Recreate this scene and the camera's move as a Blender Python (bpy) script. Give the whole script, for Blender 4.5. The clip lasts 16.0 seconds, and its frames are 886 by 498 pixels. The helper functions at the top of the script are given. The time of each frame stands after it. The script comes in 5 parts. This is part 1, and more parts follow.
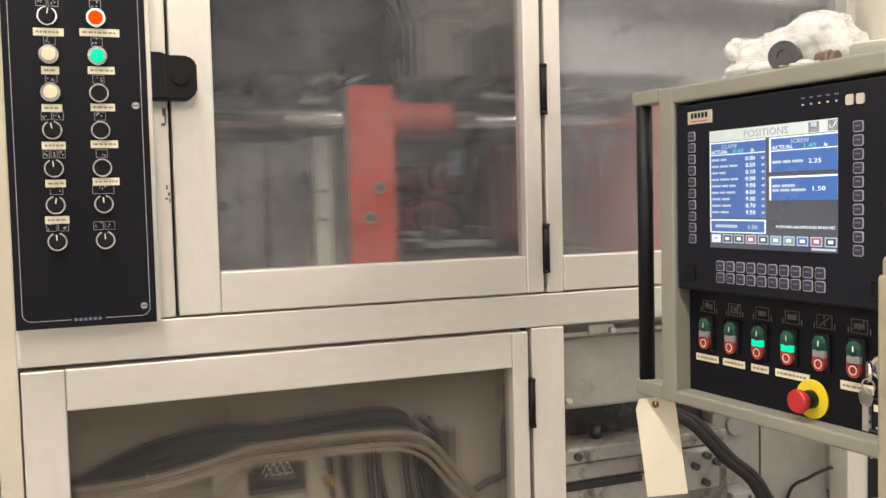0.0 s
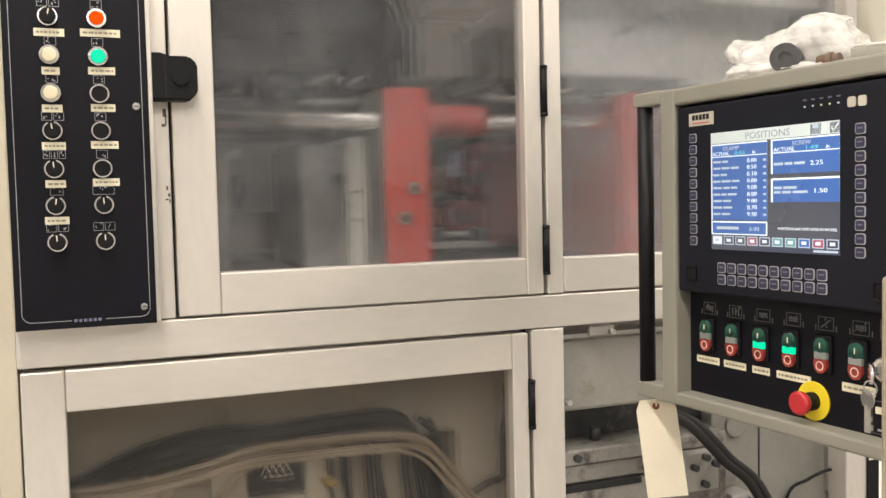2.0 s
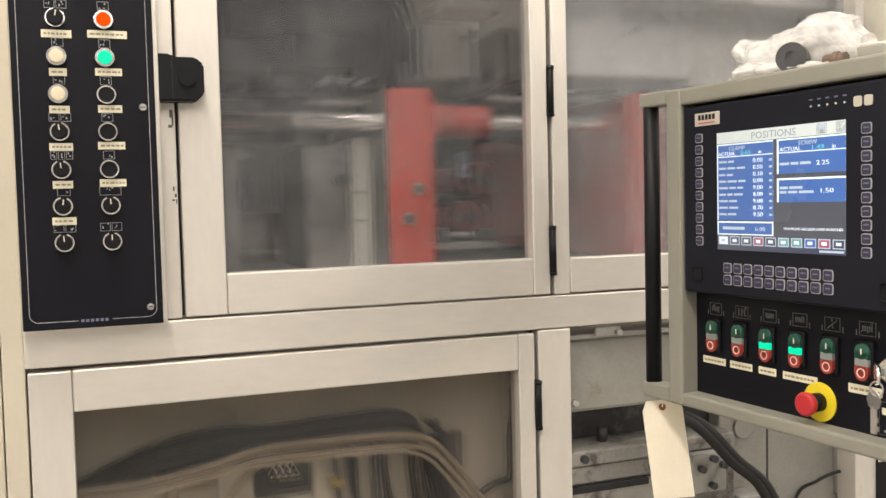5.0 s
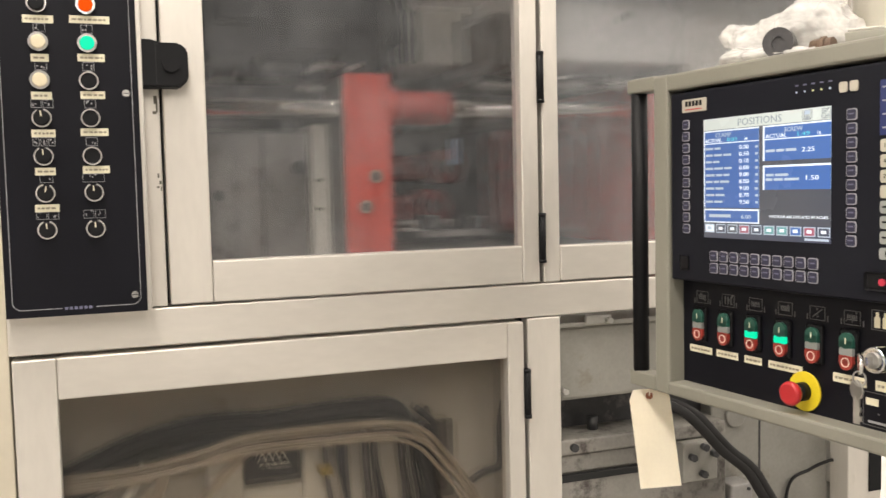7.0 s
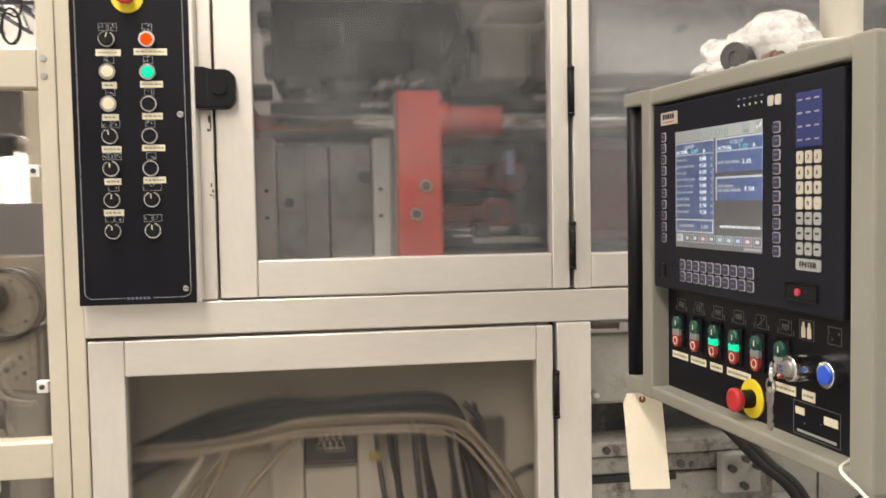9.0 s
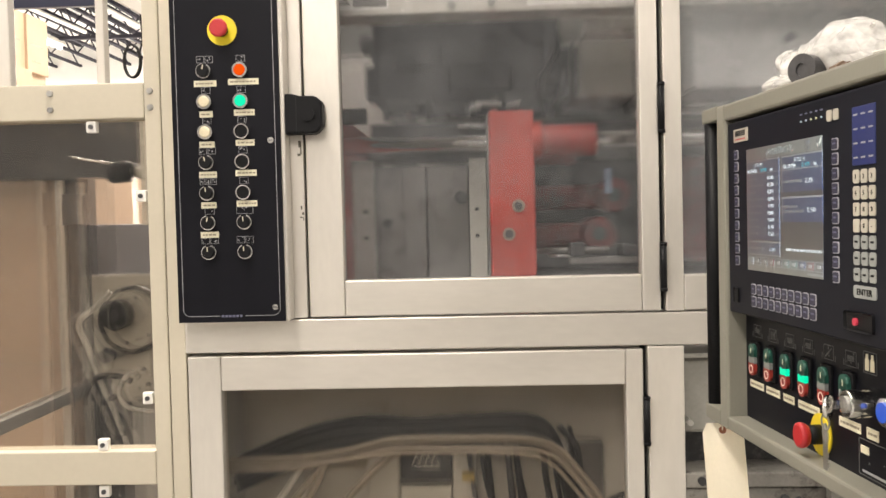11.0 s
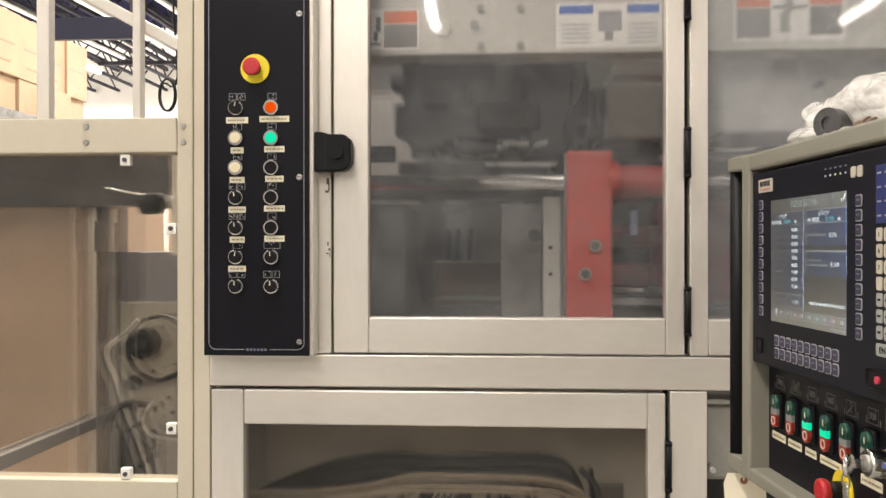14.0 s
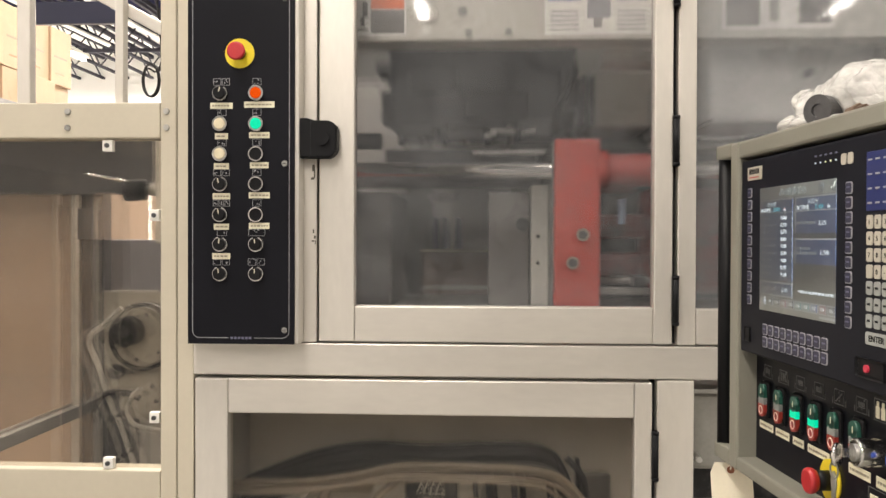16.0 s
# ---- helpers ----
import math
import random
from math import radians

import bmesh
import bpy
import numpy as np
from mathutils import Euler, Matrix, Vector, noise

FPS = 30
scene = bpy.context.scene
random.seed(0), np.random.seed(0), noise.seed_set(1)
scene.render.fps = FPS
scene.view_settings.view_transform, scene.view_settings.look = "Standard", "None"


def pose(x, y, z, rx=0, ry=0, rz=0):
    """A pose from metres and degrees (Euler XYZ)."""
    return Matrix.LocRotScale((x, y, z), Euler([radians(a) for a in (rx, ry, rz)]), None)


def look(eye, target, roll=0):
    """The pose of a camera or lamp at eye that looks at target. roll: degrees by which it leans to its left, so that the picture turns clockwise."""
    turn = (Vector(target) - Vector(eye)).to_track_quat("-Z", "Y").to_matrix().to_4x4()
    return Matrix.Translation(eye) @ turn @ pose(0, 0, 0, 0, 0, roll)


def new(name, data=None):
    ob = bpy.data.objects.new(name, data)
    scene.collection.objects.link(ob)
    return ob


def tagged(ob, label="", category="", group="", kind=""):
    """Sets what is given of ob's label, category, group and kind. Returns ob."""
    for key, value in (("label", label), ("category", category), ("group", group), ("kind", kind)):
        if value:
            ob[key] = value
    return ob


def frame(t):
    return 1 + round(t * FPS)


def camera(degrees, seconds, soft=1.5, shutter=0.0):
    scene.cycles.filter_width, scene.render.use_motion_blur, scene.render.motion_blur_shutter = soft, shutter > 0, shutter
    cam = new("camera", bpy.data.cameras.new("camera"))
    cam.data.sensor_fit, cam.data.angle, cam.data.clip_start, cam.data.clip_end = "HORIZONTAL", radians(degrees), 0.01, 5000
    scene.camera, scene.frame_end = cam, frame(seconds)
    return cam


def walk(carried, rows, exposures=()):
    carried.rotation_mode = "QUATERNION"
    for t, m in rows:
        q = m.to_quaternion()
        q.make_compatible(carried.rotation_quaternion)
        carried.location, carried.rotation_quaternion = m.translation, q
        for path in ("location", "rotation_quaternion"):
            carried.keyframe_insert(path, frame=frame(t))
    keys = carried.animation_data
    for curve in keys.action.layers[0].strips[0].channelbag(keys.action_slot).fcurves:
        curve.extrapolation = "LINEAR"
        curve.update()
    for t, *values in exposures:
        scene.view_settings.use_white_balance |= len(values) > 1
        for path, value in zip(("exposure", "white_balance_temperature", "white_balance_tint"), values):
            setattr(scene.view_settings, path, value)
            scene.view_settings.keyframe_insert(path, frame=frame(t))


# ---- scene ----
cam = camera(51.9, 16.0, shutter=0.5)
PATH = [
    (0, (-0.002, 0.004, 1.445), (0.709, 1.87, 1.336), -1.4),
    (0.5, (-0.005, 0.004, 1.444), (0.709, 1.869, 1.34), -1.3),
    (1, (-0.004, 0.003, 1.444), (0.713, 1.867, 1.339), -1.3),
    (1.5, (-0.005, 0.005, 1.444), (0.714, 1.868, 1.339), -1.3),
    (2, (-0.009, 0.008, 1.445), (0.71, 1.871, 1.339), -1.3),
    (2.5, (-0.003, 0.01, 1.445), (0.714, 1.874, 1.335), -1.4),
    (3, (-0.004, 0.007, 1.444), (0.716, 1.87, 1.335), -1.4),
    (3.5, (-0.008, 0.006, 1.445), (0.701, 1.874, 1.342), -1.4),
    (4, (-0.005, 0.002, 1.446), (0.699, 1.871, 1.344), -1.4),
    (6.5, (0.008, 0.011, 1.439), (0.696, 1.885, 1.32), -1.2),
    (7, (0.032, 0.005, 1.443), (0.72, 1.878, 1.312), -1.3),
    (7.5, (0.118, -0.006, 1.443), (0.74, 1.891, 1.323), -0.2),
    (8, (0.219, -0.048, 1.437), (0.723, 1.883, 1.312), 0.4),
    (8.5, (0.263, -0.126, 1.428), (0.654, 1.831, 1.303), -0.6),
    (9, (0.325, -0.197, 1.438), (0.6, 1.781, 1.333), -1.0),
    (9.5, (0.434, -0.209, 1.446), (0.53, 1.787, 1.387), -0.1),
    (10, (0.474, -0.21, 1.448), (0.472, 1.789, 1.392), -0.6),
    (10.2, (0.479, -0.208, 1.443), (0.455, 1.792, 1.391), -0.9),
    (12.3, (0.484, -0.201, 1.458), (0.380, 1.800, 1.367), -1.18),
    (12.5, (0.484, -0.201, 1.460), (0.379, 1.798, 1.382), -1.04),
    (13, (0.487, -0.207, 1.464), (0.372, 1.790, 1.456), -0.18),
    (13.5, (0.487, -0.212, 1.469), (0.361, 1.785, 1.472), 0.13),
    (14, (0.491, -0.213, 1.468), (0.355, 1.783, 1.467), -0.02),
    (14.5, (0.491, -0.214, 1.465), (0.374, 1.785, 1.450), 0.00),
    (15, (0.493, -0.209, 1.465), (0.387, 1.790, 1.432), 0.10),
    (15.5, (0.494, -0.202, 1.466), (0.390, 1.796, 1.443), 0.08),
    (16, (0.491, -0.197, 1.463), (0.383, 1.802, 1.441), 0.19),
]

walk(cam, [(t, look(eye, target, roll)) for t, eye, target, roll in PATH], exposures=[(0, 0.10), (9.5, 0.11), (12.3, 0.0), (14.0, -0.12), (16, -0.12)])

# ---------------------------------------------------------------- light
world = bpy.data.worlds.new("hall_air")
scene.world = world
world.use_nodes = True
world.node_tree.nodes["Background"].inputs[0].default_value = (0.9, 0.85, 0.75, 1)
world.node_tree.nodes["Background"].inputs[1].default_value = 0.02

LAMP_POWER = 106
TUBE_GLOW = 9.0
TUBE_X = (-4.7, -0.28, 4.2)
TUBE_Y = (-5.6, -2.6, 0.6, 4.6)
LAMP_Z = 4.0


def area(x, y, z, power, sx, sy):
    d = bpy.data.lights.new("tube_light", "AREA")
    d.shape, d.size, d.size_y, d.energy, d.color = "RECTANGLE", sx, sy, power, (1.0, 0.92, 0.83)
    o = new("tube_light", d)
    o.matrix_world = pose(x, y, z)
    return o


# ---------------------------------------------------------------- materials
def mat(name, base, rough=0.5, metal=0.0, var=0.12, scale=8.0, fine=220.0, bump=0.06, emit=None, power=0.0, stretch=(1, 1, 1), rvar=0.12, dirt=None, dirt_at=0.6, spec=0.5):
    """A surface with broad stains, fine grain and slight relief."""
    m = bpy.data.materials.new(name)
    m.use_nodes = True
    nt = m.node_tree
    b = nt.nodes["Principled BSDF"]
    b.inputs["Metallic"].default_value = metal
    b.inputs["Specular IOR Level"].default_value = spec
    co = nt.nodes.new("ShaderNodeTexCoord")
    mp = nt.nodes.new("ShaderNodeMapping")
    mp.inputs["Scale"].default_value = stretch
    nt.links.new(co.outputs["Object"], mp.inputs["Vector"])
    n1, n2 = nt.nodes.new("ShaderNodeTexNoise"), nt.nodes.new("ShaderNodeTexNoise")
    n1.inputs["Scale"].default_value, n1.inputs["Detail"].default_value = scale, 5
    n2.inputs["Scale"].default_value, n2.inputs["Detail"].default_value = fine, 3
    for n in (n1, n2):
        nt.links.new(mp.outputs[0], n.inputs["Vector"])
    mul = nt.nodes.new("ShaderNodeMath")
    mul.operation = "MULTIPLY_ADD"
    nt.links.new(n2.outputs["Fac"], mul.inputs[0])
    mul.inputs[1].default_value = 0.35
    nt.links.new(n1.outputs["Fac"], mul.inputs[2])
    ramp = nt.nodes.new("ShaderNodeValToRGB")
    lo = [c * (1 - var) for c in base]
    hi = [min(1, c * (1 + var)) for c in base]
    ramp.color_ramp.elements[0].position, ramp.color_ramp.elements[0].color = 0.4, (*lo, 1)
    ramp.color_ramp.elements[1].position, ramp.color_ramp.elements[1].color = 0.95, (*hi, 1)
    nt.links.new(mul.outputs[0], ramp.inputs[0])
    col = ramp.outputs[0]
    if dirt:
        n3 = nt.nodes.new("ShaderNodeTexNoise")
        n3.inputs["Scale"].default_value, n3.inputs["Detail"].default_value = scale * 2.3, 8
        n3.inputs["Roughness"].default_value = 0.7
        nt.links.new(mp.outputs[0], n3.inputs["Vector"])
        r3 = nt.nodes.new("ShaderNodeValToRGB")
        r3.color_ramp.elements[0].position, r3.color_ramp.elements[1].position = dirt_at, dirt_at + 0.14
        nt.links.new(n3.outputs["Fac"], r3.inputs[0])
        mx = nt.nodes.new("ShaderNodeMixRGB")
        nt.links.new(r3.outputs[0], mx.inputs[0])
        nt.links.new(col, mx.inputs[1])
        mx.inputs[2].default_value = (*dirt, 1)
        col = mx.outputs[0]
    nt.links.new(col, b.inputs["Base Color"])
    rr = nt.nodes.new("ShaderNodeMapRange")
    rr.inputs["To Min"].default_value, rr.inputs["To Max"].default_value = max(0.02, rough - rvar), min(1, rough + rvar)
    nt.links.new(n1.outputs["Fac"], rr.inputs["Value"])
    nt.links.new(rr.outputs[0], b.inputs["Roughness"])
    if bump:
        bp = nt.nodes.new("ShaderNodeBump")
        bp.inputs["Strength"].default_value, bp.inputs["Distance"].default_value = bump, 0.002
        nt.links.new(mul.outputs[0], bp.inputs["Height"])
        nt.links.new(bp.outputs[0], b.inputs["Normal"])
    if emit:
        b.inputs["Emission Color"].default_value = (*emit, 1)
        b.inputs["Emission Strength"].default_value = power
    return m


def pane_mat(name, haze_lo, haze_hi, blur, tint, scale=3.0, mix=0.6):
    """Scuffed clear sheet: see-through, slightly diffusing, with a milky film and gloss."""
    m = bpy.data.materials.new(name)
    m.use_nodes = True
    nt = m.node_tree
    nt.nodes.remove(nt.nodes["Principled BSDF"])
    out = nt.nodes["Material Output"]
    co = nt.nodes.new("ShaderNodeTexCoord")
    n1 = nt.nodes.new("ShaderNodeTexNoise")
    n1.inputs["Scale"].default_value, n1.inputs["Detail"].default_value = scale, 6
    nt.links.new(co.outputs["Object"], n1.inputs["Vector"])
    n2 = nt.nodes.new("ShaderNodeTexNoise")
    n2.inputs["Scale"].default_value, n2.inputs["Detail"].default_value = scale * 4.5, 9
    n2.inputs["Roughness"].default_value, n2.inputs["Distortion"].default_value = 0.68, 1.6
    nt.links.new(co.outputs["Object"], n2.inputs["Vector"])
    both = nt.nodes.new("ShaderNodeMath")
    both.operation = "MULTIPLY_ADD"
    nt.links.new(n2.outputs["Fac"], both.inputs[0])
    both.inputs[1].default_value = 0.75
    half = nt.nodes.new("ShaderNodeMath")
    half.operation = "MULTIPLY_ADD"
    nt.links.new(n1.outputs["Fac"], half.inputs[0])
    half.inputs[1].default_value, half.inputs[2].default_value = 0.7, -0.22
    nt.links.new(half.outputs[0], both.inputs[2])
    mr = nt.nodes.new("ShaderNodeMapRange")
    mr.inputs["From Min"].default_value, mr.inputs["From Max"].default_value = 0.3, 0.72
    mr.inputs["To Min"].default_value, mr.inputs["To Max"].default_value = haze_lo, haze_hi
    nt.links.new(both.outputs[0], mr.inputs["Value"])
    clear = nt.nodes.new("ShaderNodeBsdfTransparent")
    clear.inputs["Color"].default_value = (*tint, 1)
    soft = nt.nodes.new("ShaderNodeBsdfRefraction")
    soft.inputs["Color"].default_value = (*tint, 1)
    soft.inputs["Roughness"].default_value, soft.inputs["IOR"].default_value = blur, 1.12
    film = nt.nodes.new("ShaderNodeBsdfDiffuse")
    film.inputs["Color"].default_value = (0.485, 0.5, 0.515, 1)
    gloss = nt.nodes.new("ShaderNodeBsdfGlossy")
    gloss.inputs["Roughness"].default_value = 0.03
    lw = nt.nodes.new("ShaderNodeLayerWeight")
    lw.inputs["Blend"].default_value = 0.5
    pw = nt.nodes.new("ShaderNodeMath")
    pw.operation = "POWER"
    nt.links.new(lw.outputs["Facing"], pw.inputs[0])
    pw.inputs[1].default_value = 4.0
    fr = nt.nodes.new("ShaderNodeMath")
    fr.operation = "MULTIPLY_ADD"
    nt.links.new(pw.outputs[0], fr.inputs[0])
    fr.inputs[1].default_value, fr.inputs[2].default_value = 0.5, 0.018
    a, b, c = (nt.nodes.new("ShaderNodeMixShader") for _ in range(3))
    a.inputs[0].default_value = mix
    nt.links.new(clear.outputs[0], a.inputs[1])
    nt.links.new(soft.outputs[0], a.inputs[2])
    nt.links.new(mr.outputs[0], b.inputs[0])
    nt.links.new(a.outputs[0], b.inputs[1])
    nt.links.new(film.outputs[0], b.inputs[2])
    nt.links.new(fr.outputs[0], c.inputs[0])
    nt.links.new(b.outputs[0], c.inputs[1])
    nt.links.new(gloss.outputs[0], c.inputs[2])
    nt.links.new(c.outputs[0], out.inputs["Surface"])
    return m


def bag_mat(name):
    m = bpy.data.materials.new(name)
    m.use_nodes = True
    nt = m.node_tree
    out = nt.nodes["Material Output"]
    b = nt.nodes["Principled BSDF"]
    b.inputs["Base Color"].default_value = (0.9, 0.88, 0.84, 1)
    b.inputs["Roughness"].default_value = 0.2
    t = nt.nodes.new("ShaderNodeBsdfTransparent")
    n = nt.nodes.new("ShaderNodeTexNoise")
    n.inputs["Scale"].default_value = 6
    mr = nt.nodes.new("ShaderNodeMapRange")
    mr.inputs["To Min"].default_value, mr.inputs["To Max"].default_value = 0.18, 0.80
    nt.links.new(n.outputs["Fac"], mr.inputs["Value"])
    co = nt.nodes.new("ShaderNodeTexCoord")
    cr = nt.nodes.new("ShaderNodeTexVoronoi")
    cr.feature = "DISTANCE_TO_EDGE"
    cr.inputs["Scale"].default_value = 55
    wob = nt.nodes.new("ShaderNodeTexNoise")
    wob.inputs["Scale"].default_value, wob.inputs["Detail"].default_value = 40, 6
    nt.links.new(co.outputs["Object"], cr.inputs["Vector"])
    nt.links.new(co.outputs["Object"], wob.inputs["Vector"])
    add = nt.nodes.new("ShaderNodeMath")
    nt.links.new(cr.outputs["Distance"], add.inputs[0])
    nt.links.new(wob.outputs["Fac"], add.inputs[1])
    bp = nt.nodes.new("ShaderNodeBump")
    bp.inputs["Strength"].default_value, bp.inputs["Distance"].default_value = 0.8, 0.006
    nt.links.new(add.outputs[0], bp.inputs["Height"])
    nt.links.new(bp.outputs[0], b.inputs["Normal"])
    mx = nt.nodes.new("ShaderNodeMixShader")
    nt.links.new(mr.outputs[0], mx.inputs[0])
    nt.links.new(t.outputs[0], mx.inputs[1])
    nt.links.new(b.outputs[0], mx.inputs[2])
    nt.links.new(mx.outputs[0], out.inputs["Surface"])
    return m


ALU = mat("anodised_aluminium", (0.64, 0.605, 0.55), 0.38, 0.5, 0.09, 5, 90, 0.04, stretch=(0.3, 1, 1), dirt=(0.46, 0.42, 0.35), dirt_at=0.66)
ALU_V = mat("anodised_aluminium_upright", (0.64, 0.605, 0.55), 0.38, 0.5, 0.09, 5, 90, 0.04, stretch=(1, 1, 0.3), dirt=(0.46, 0.42, 0.35), dirt_at=0.66)
CREAM = mat("cream_coated_aluminium", (0.515, 0.468, 0.372), 0.45, 0.1, 0.06, 4, 90, 0.03, dirt=(0.5, 0.43, 0.3), dirt_at=0.67)
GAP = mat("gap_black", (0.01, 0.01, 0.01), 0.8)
RUBBER = mat("black_plastic", (0.007, 0.007, 0.008), 0.5, 0, 0.2, 20, 300, 0.05, spec=0.17)
PLATE = mat("black_panel_plate", (0.006, 0.006, 0.009), 0.40, 0, 0.2, 6, 200, 0.02, spec=0.15)
BEZEL = mat("charcoal_membrane", (0.010, 0.0105, 0.015), 0.5, 0, 0.15, 6, 300, 0.02, spec=0.12)
GREYBOX = mat("grey_beige_enamel", (0.225, 0.215, 0.178), 0.45, 0, 0.07, 5, 260, 0.06, dirt=(0.3, 0.27, 0.2), dirt_at=0.68)
CHROME = mat("chrome", (0.75, 0.74, 0.72), 0.18, 1.0, 0.05, 20, 200, 0.02)
STEEL = mat("worn_steel", (0.5, 0.49, 0.47), 0.3, 0.9, 0.15, 8, 160, 0.05, stretch=(1, 1, 1))
ROD = mat("polished_rod", (0.82, 0.81, 0.78), 0.12, 1.0, 0.05, 8, 160, 0.01)
RED = mat("red_machine_enamel", (0.40, 0.05, 0.035), 0.45, 0, 0.15, 9, 180, 0.08, dirt=(0.25, 0.06, 0.05), dirt_at=0.66)
# Darker red for the bushings: shade under the housing put into the colour.
REDSHADE = mat("shaded_red_enamel", (0.29, 0.042, 0.035), 0.5, 0, 0.2, 9, 160, 0.1, dirt=(0.16, 0.05, 0.045), dirt_at=0.55)
# Near-black base: the housing's lack of light is put into its colour.
HOUSING = mat("unlit_black_housing", (0.016, 0.016, 0.020), 0.5, 0.1, 0.5, 6, 60, 0.2, dirt=(0.05, 0.048, 0.05), dirt_at=0.62)
# Darker, blotchy red: the dimness behind the platen is put into the colour.
REDDIM = mat("dim_red_enamel", (0.15, 0.022, 0.02), 0.45, 0, 0.3, 9, 120, 0.1, dirt=(0.05, 0.03, 0.03), dirt_at=0.5)
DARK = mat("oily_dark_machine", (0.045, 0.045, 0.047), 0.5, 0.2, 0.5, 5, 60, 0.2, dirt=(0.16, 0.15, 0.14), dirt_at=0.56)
GREY = mat("grey_machine_paint", (0.30, 0.29, 0.275), 0.5, 0, 0.2, 5, 120, 0.08, dirt=(0.12, 0.11, 0.1), dirt_at=0.62)
LIGHT = mat("light_machine_paint", (0.52, 0.50, 0.45), 0.5, 0, 0.12, 4, 120, 0.06, dirt=(0.3, 0.27, 0.22), dirt_at=0.64)
MOULD = mat("mould_steel", (0.19, 0.18, 0.17), 0.45, 0.4, 0.4, 7, 120, 0.08, dirt=(0.085, 0.078, 0.07), dirt_at=0.53)
CAST = mat("cast_base_paint", (0.26, 0.25, 0.225), 0.55, 0, 0.2, 6, 120, 0.08, dirt=(0.2, 0.18, 0.15), dirt_at=0.6)
BASEGREY = mat("lower_bay_paint", (0.50, 0.47, 0.42), 0.5, 0, 0.14, 4, 120, 0.05, dirt=(0.30, 0.27, 0.22), dirt_at=0.6)
HOUSE = mat("hood_grey_paint", (0.54, 0.525, 0.495), 0.5, 0, 0.12, 4, 120, 0.05, dirt=(0.30, 0.285, 0.26), dirt_at=0.62)
GRIME = mat("grimy_base_steel", (0.22, 0.208, 0.188), 0.55, 0.1, 0.3, 7, 120, 0.12, dirt=(0.06, 0.05, 0.045), dirt_at=0.52)
DRIVE = mat("dull_cream_casting", (0.27, 0.25, 0.215), 0.5, 0, 0.2, 8, 120, 0.08, dirt=(0.12, 0.1, 0.08), dirt_at=0.6)
PALE = mat("pale_inner_sheet", (0.70, 0.67, 0.62), 0.5, 0, 0.1, 4, 120, 0.05, dirt=(0.42, 0.39, 0.34), dirt_at=0.64)
ROLL = mat("dark_tape", (0.055, 0.053, 0.055), 0.3, 0, 0.3, 30)
TAPE = mat("label_tape", (0.72, 0.67, 0.50), 0.5, 0, 0.06, 30, 300, 0.02)
INK = mat("label_ink", (0.27, 0.235, 0.17), 0.6)
SCUFF = mat("dark_scuff", (0.10, 0.09, 0.07), 0.7)
FAINT = mat("faint_print", (0.13, 0.13, 0.2), 0.5)
LINE = mat("printed_line", (0.34, 0.34, 0.35), 0.5)
DULLINE = mat("dull_printed_line", (0.11, 0.11, 0.108), 0.5)
PAPER = mat("manila_card", (0.92, 0.86, 0.72), 0.7, 0, 0.06, 12, 200, 0.05)
WHITE = mat("white_plastic", (0.75, 0.73, 0.68), 0.45, 0, 0.06, 8, 200, 0.03)
YELLOW = mat("yellow_plate", (0.75, 0.58, 0.02), 0.45, 0, 0.08, 20)
REDCAP = mat("red_cap", (0.42, 0.02, 0.025), 0.4, 0, 0.1, 20)
CREAMCAP = mat("cream_lens", (0.60, 0.53, 0.37), 0.35, 0, 0.04, 20, emit=(1, 0.85, 0.6), power=0.05)
ORANGE = mat("orange_lens_lit", (0.16, 0.02, 0.002), 0.35, 0, 0.04, 20, emit=(0.85, 0.085, 0.004), power=0.8, spec=0.0)
GREEN = mat("green_lens_lit", (0.003, 0.16, 0.08), 0.35, 0, 0.04, 20, emit=(0.0, 0.66, 0.36), power=1.05, spec=0.12)
DGREEN = mat("green_lens_dark", (0.014, 0.07, 0.05), 0.35, 0, 0.1, 20)
REDKEY = mat("red_key", (0.30, 0.035, 0.025), 0.4, 0, 0.1, 20)
GREYLENS = mat("grey_lens", (0.20, 0.21, 0.20), 0.4, 0, 0.1, 20)
BLUECAP = mat("blue_cap", (0.02, 0.08, 0.5), 0.35, 0, 0.1, 20)
KEYBLUE = mat("dark_blue_key", (0.022, 0.022, 0.050), 0.45, 0, 0.1, 30)
KEYRIM = mat("key_rim", (0.33, 0.33, 0.36), 0.5)
KEYWHITE = mat("cream_key", (0.45, 0.415, 0.345), 0.5, 0, 0.05, 20)
KEYGREY = mat("grey_key", (0.28, 0.29, 0.275), 0.5, 0, 0.05, 20)
PADBLUE = mat("blue_keypad", (0.013, 0.022, 0.11), 0.45, 0, 0.08, 20)
CARD = mat("corrugated_card", (0.48, 0.34, 0.22), 0.75, 0, 0.1, 3, 60, 0.08, dirt=(0.40, 0.27, 0.16), dirt_at=0.62)
HOSE = mat("grey_hose", (0.27, 0.23, 0.18), 0.32, 0, 0.2, 10)
PALEHOSE = mat("pale_grey_hose", (0.40, 0.385, 0.35), 0.4, 0, 0.12, 14)
BHOSE = mat("black_hose", (0.020, 0.019, 0.019), 0.55, 0, 0.2, 10, spec=0.25)
CONC = mat("concrete", (0.30, 0.29, 0.27), 0.7, 0, 0.15, 1.2, 40, 0.1, dirt=(0.2, 0.19, 0.17), dirt_at=0.6)
WALLW = mat("white_painted_block", (0.72, 0.71, 0.69), 0.7, 0, 0.06, 1.5, 40, 0.08)
ROOF = mat("roof_deck", (0.22, 0.22, 0.24), 0.7, 0, 0.15, 2, 40, 0.05)
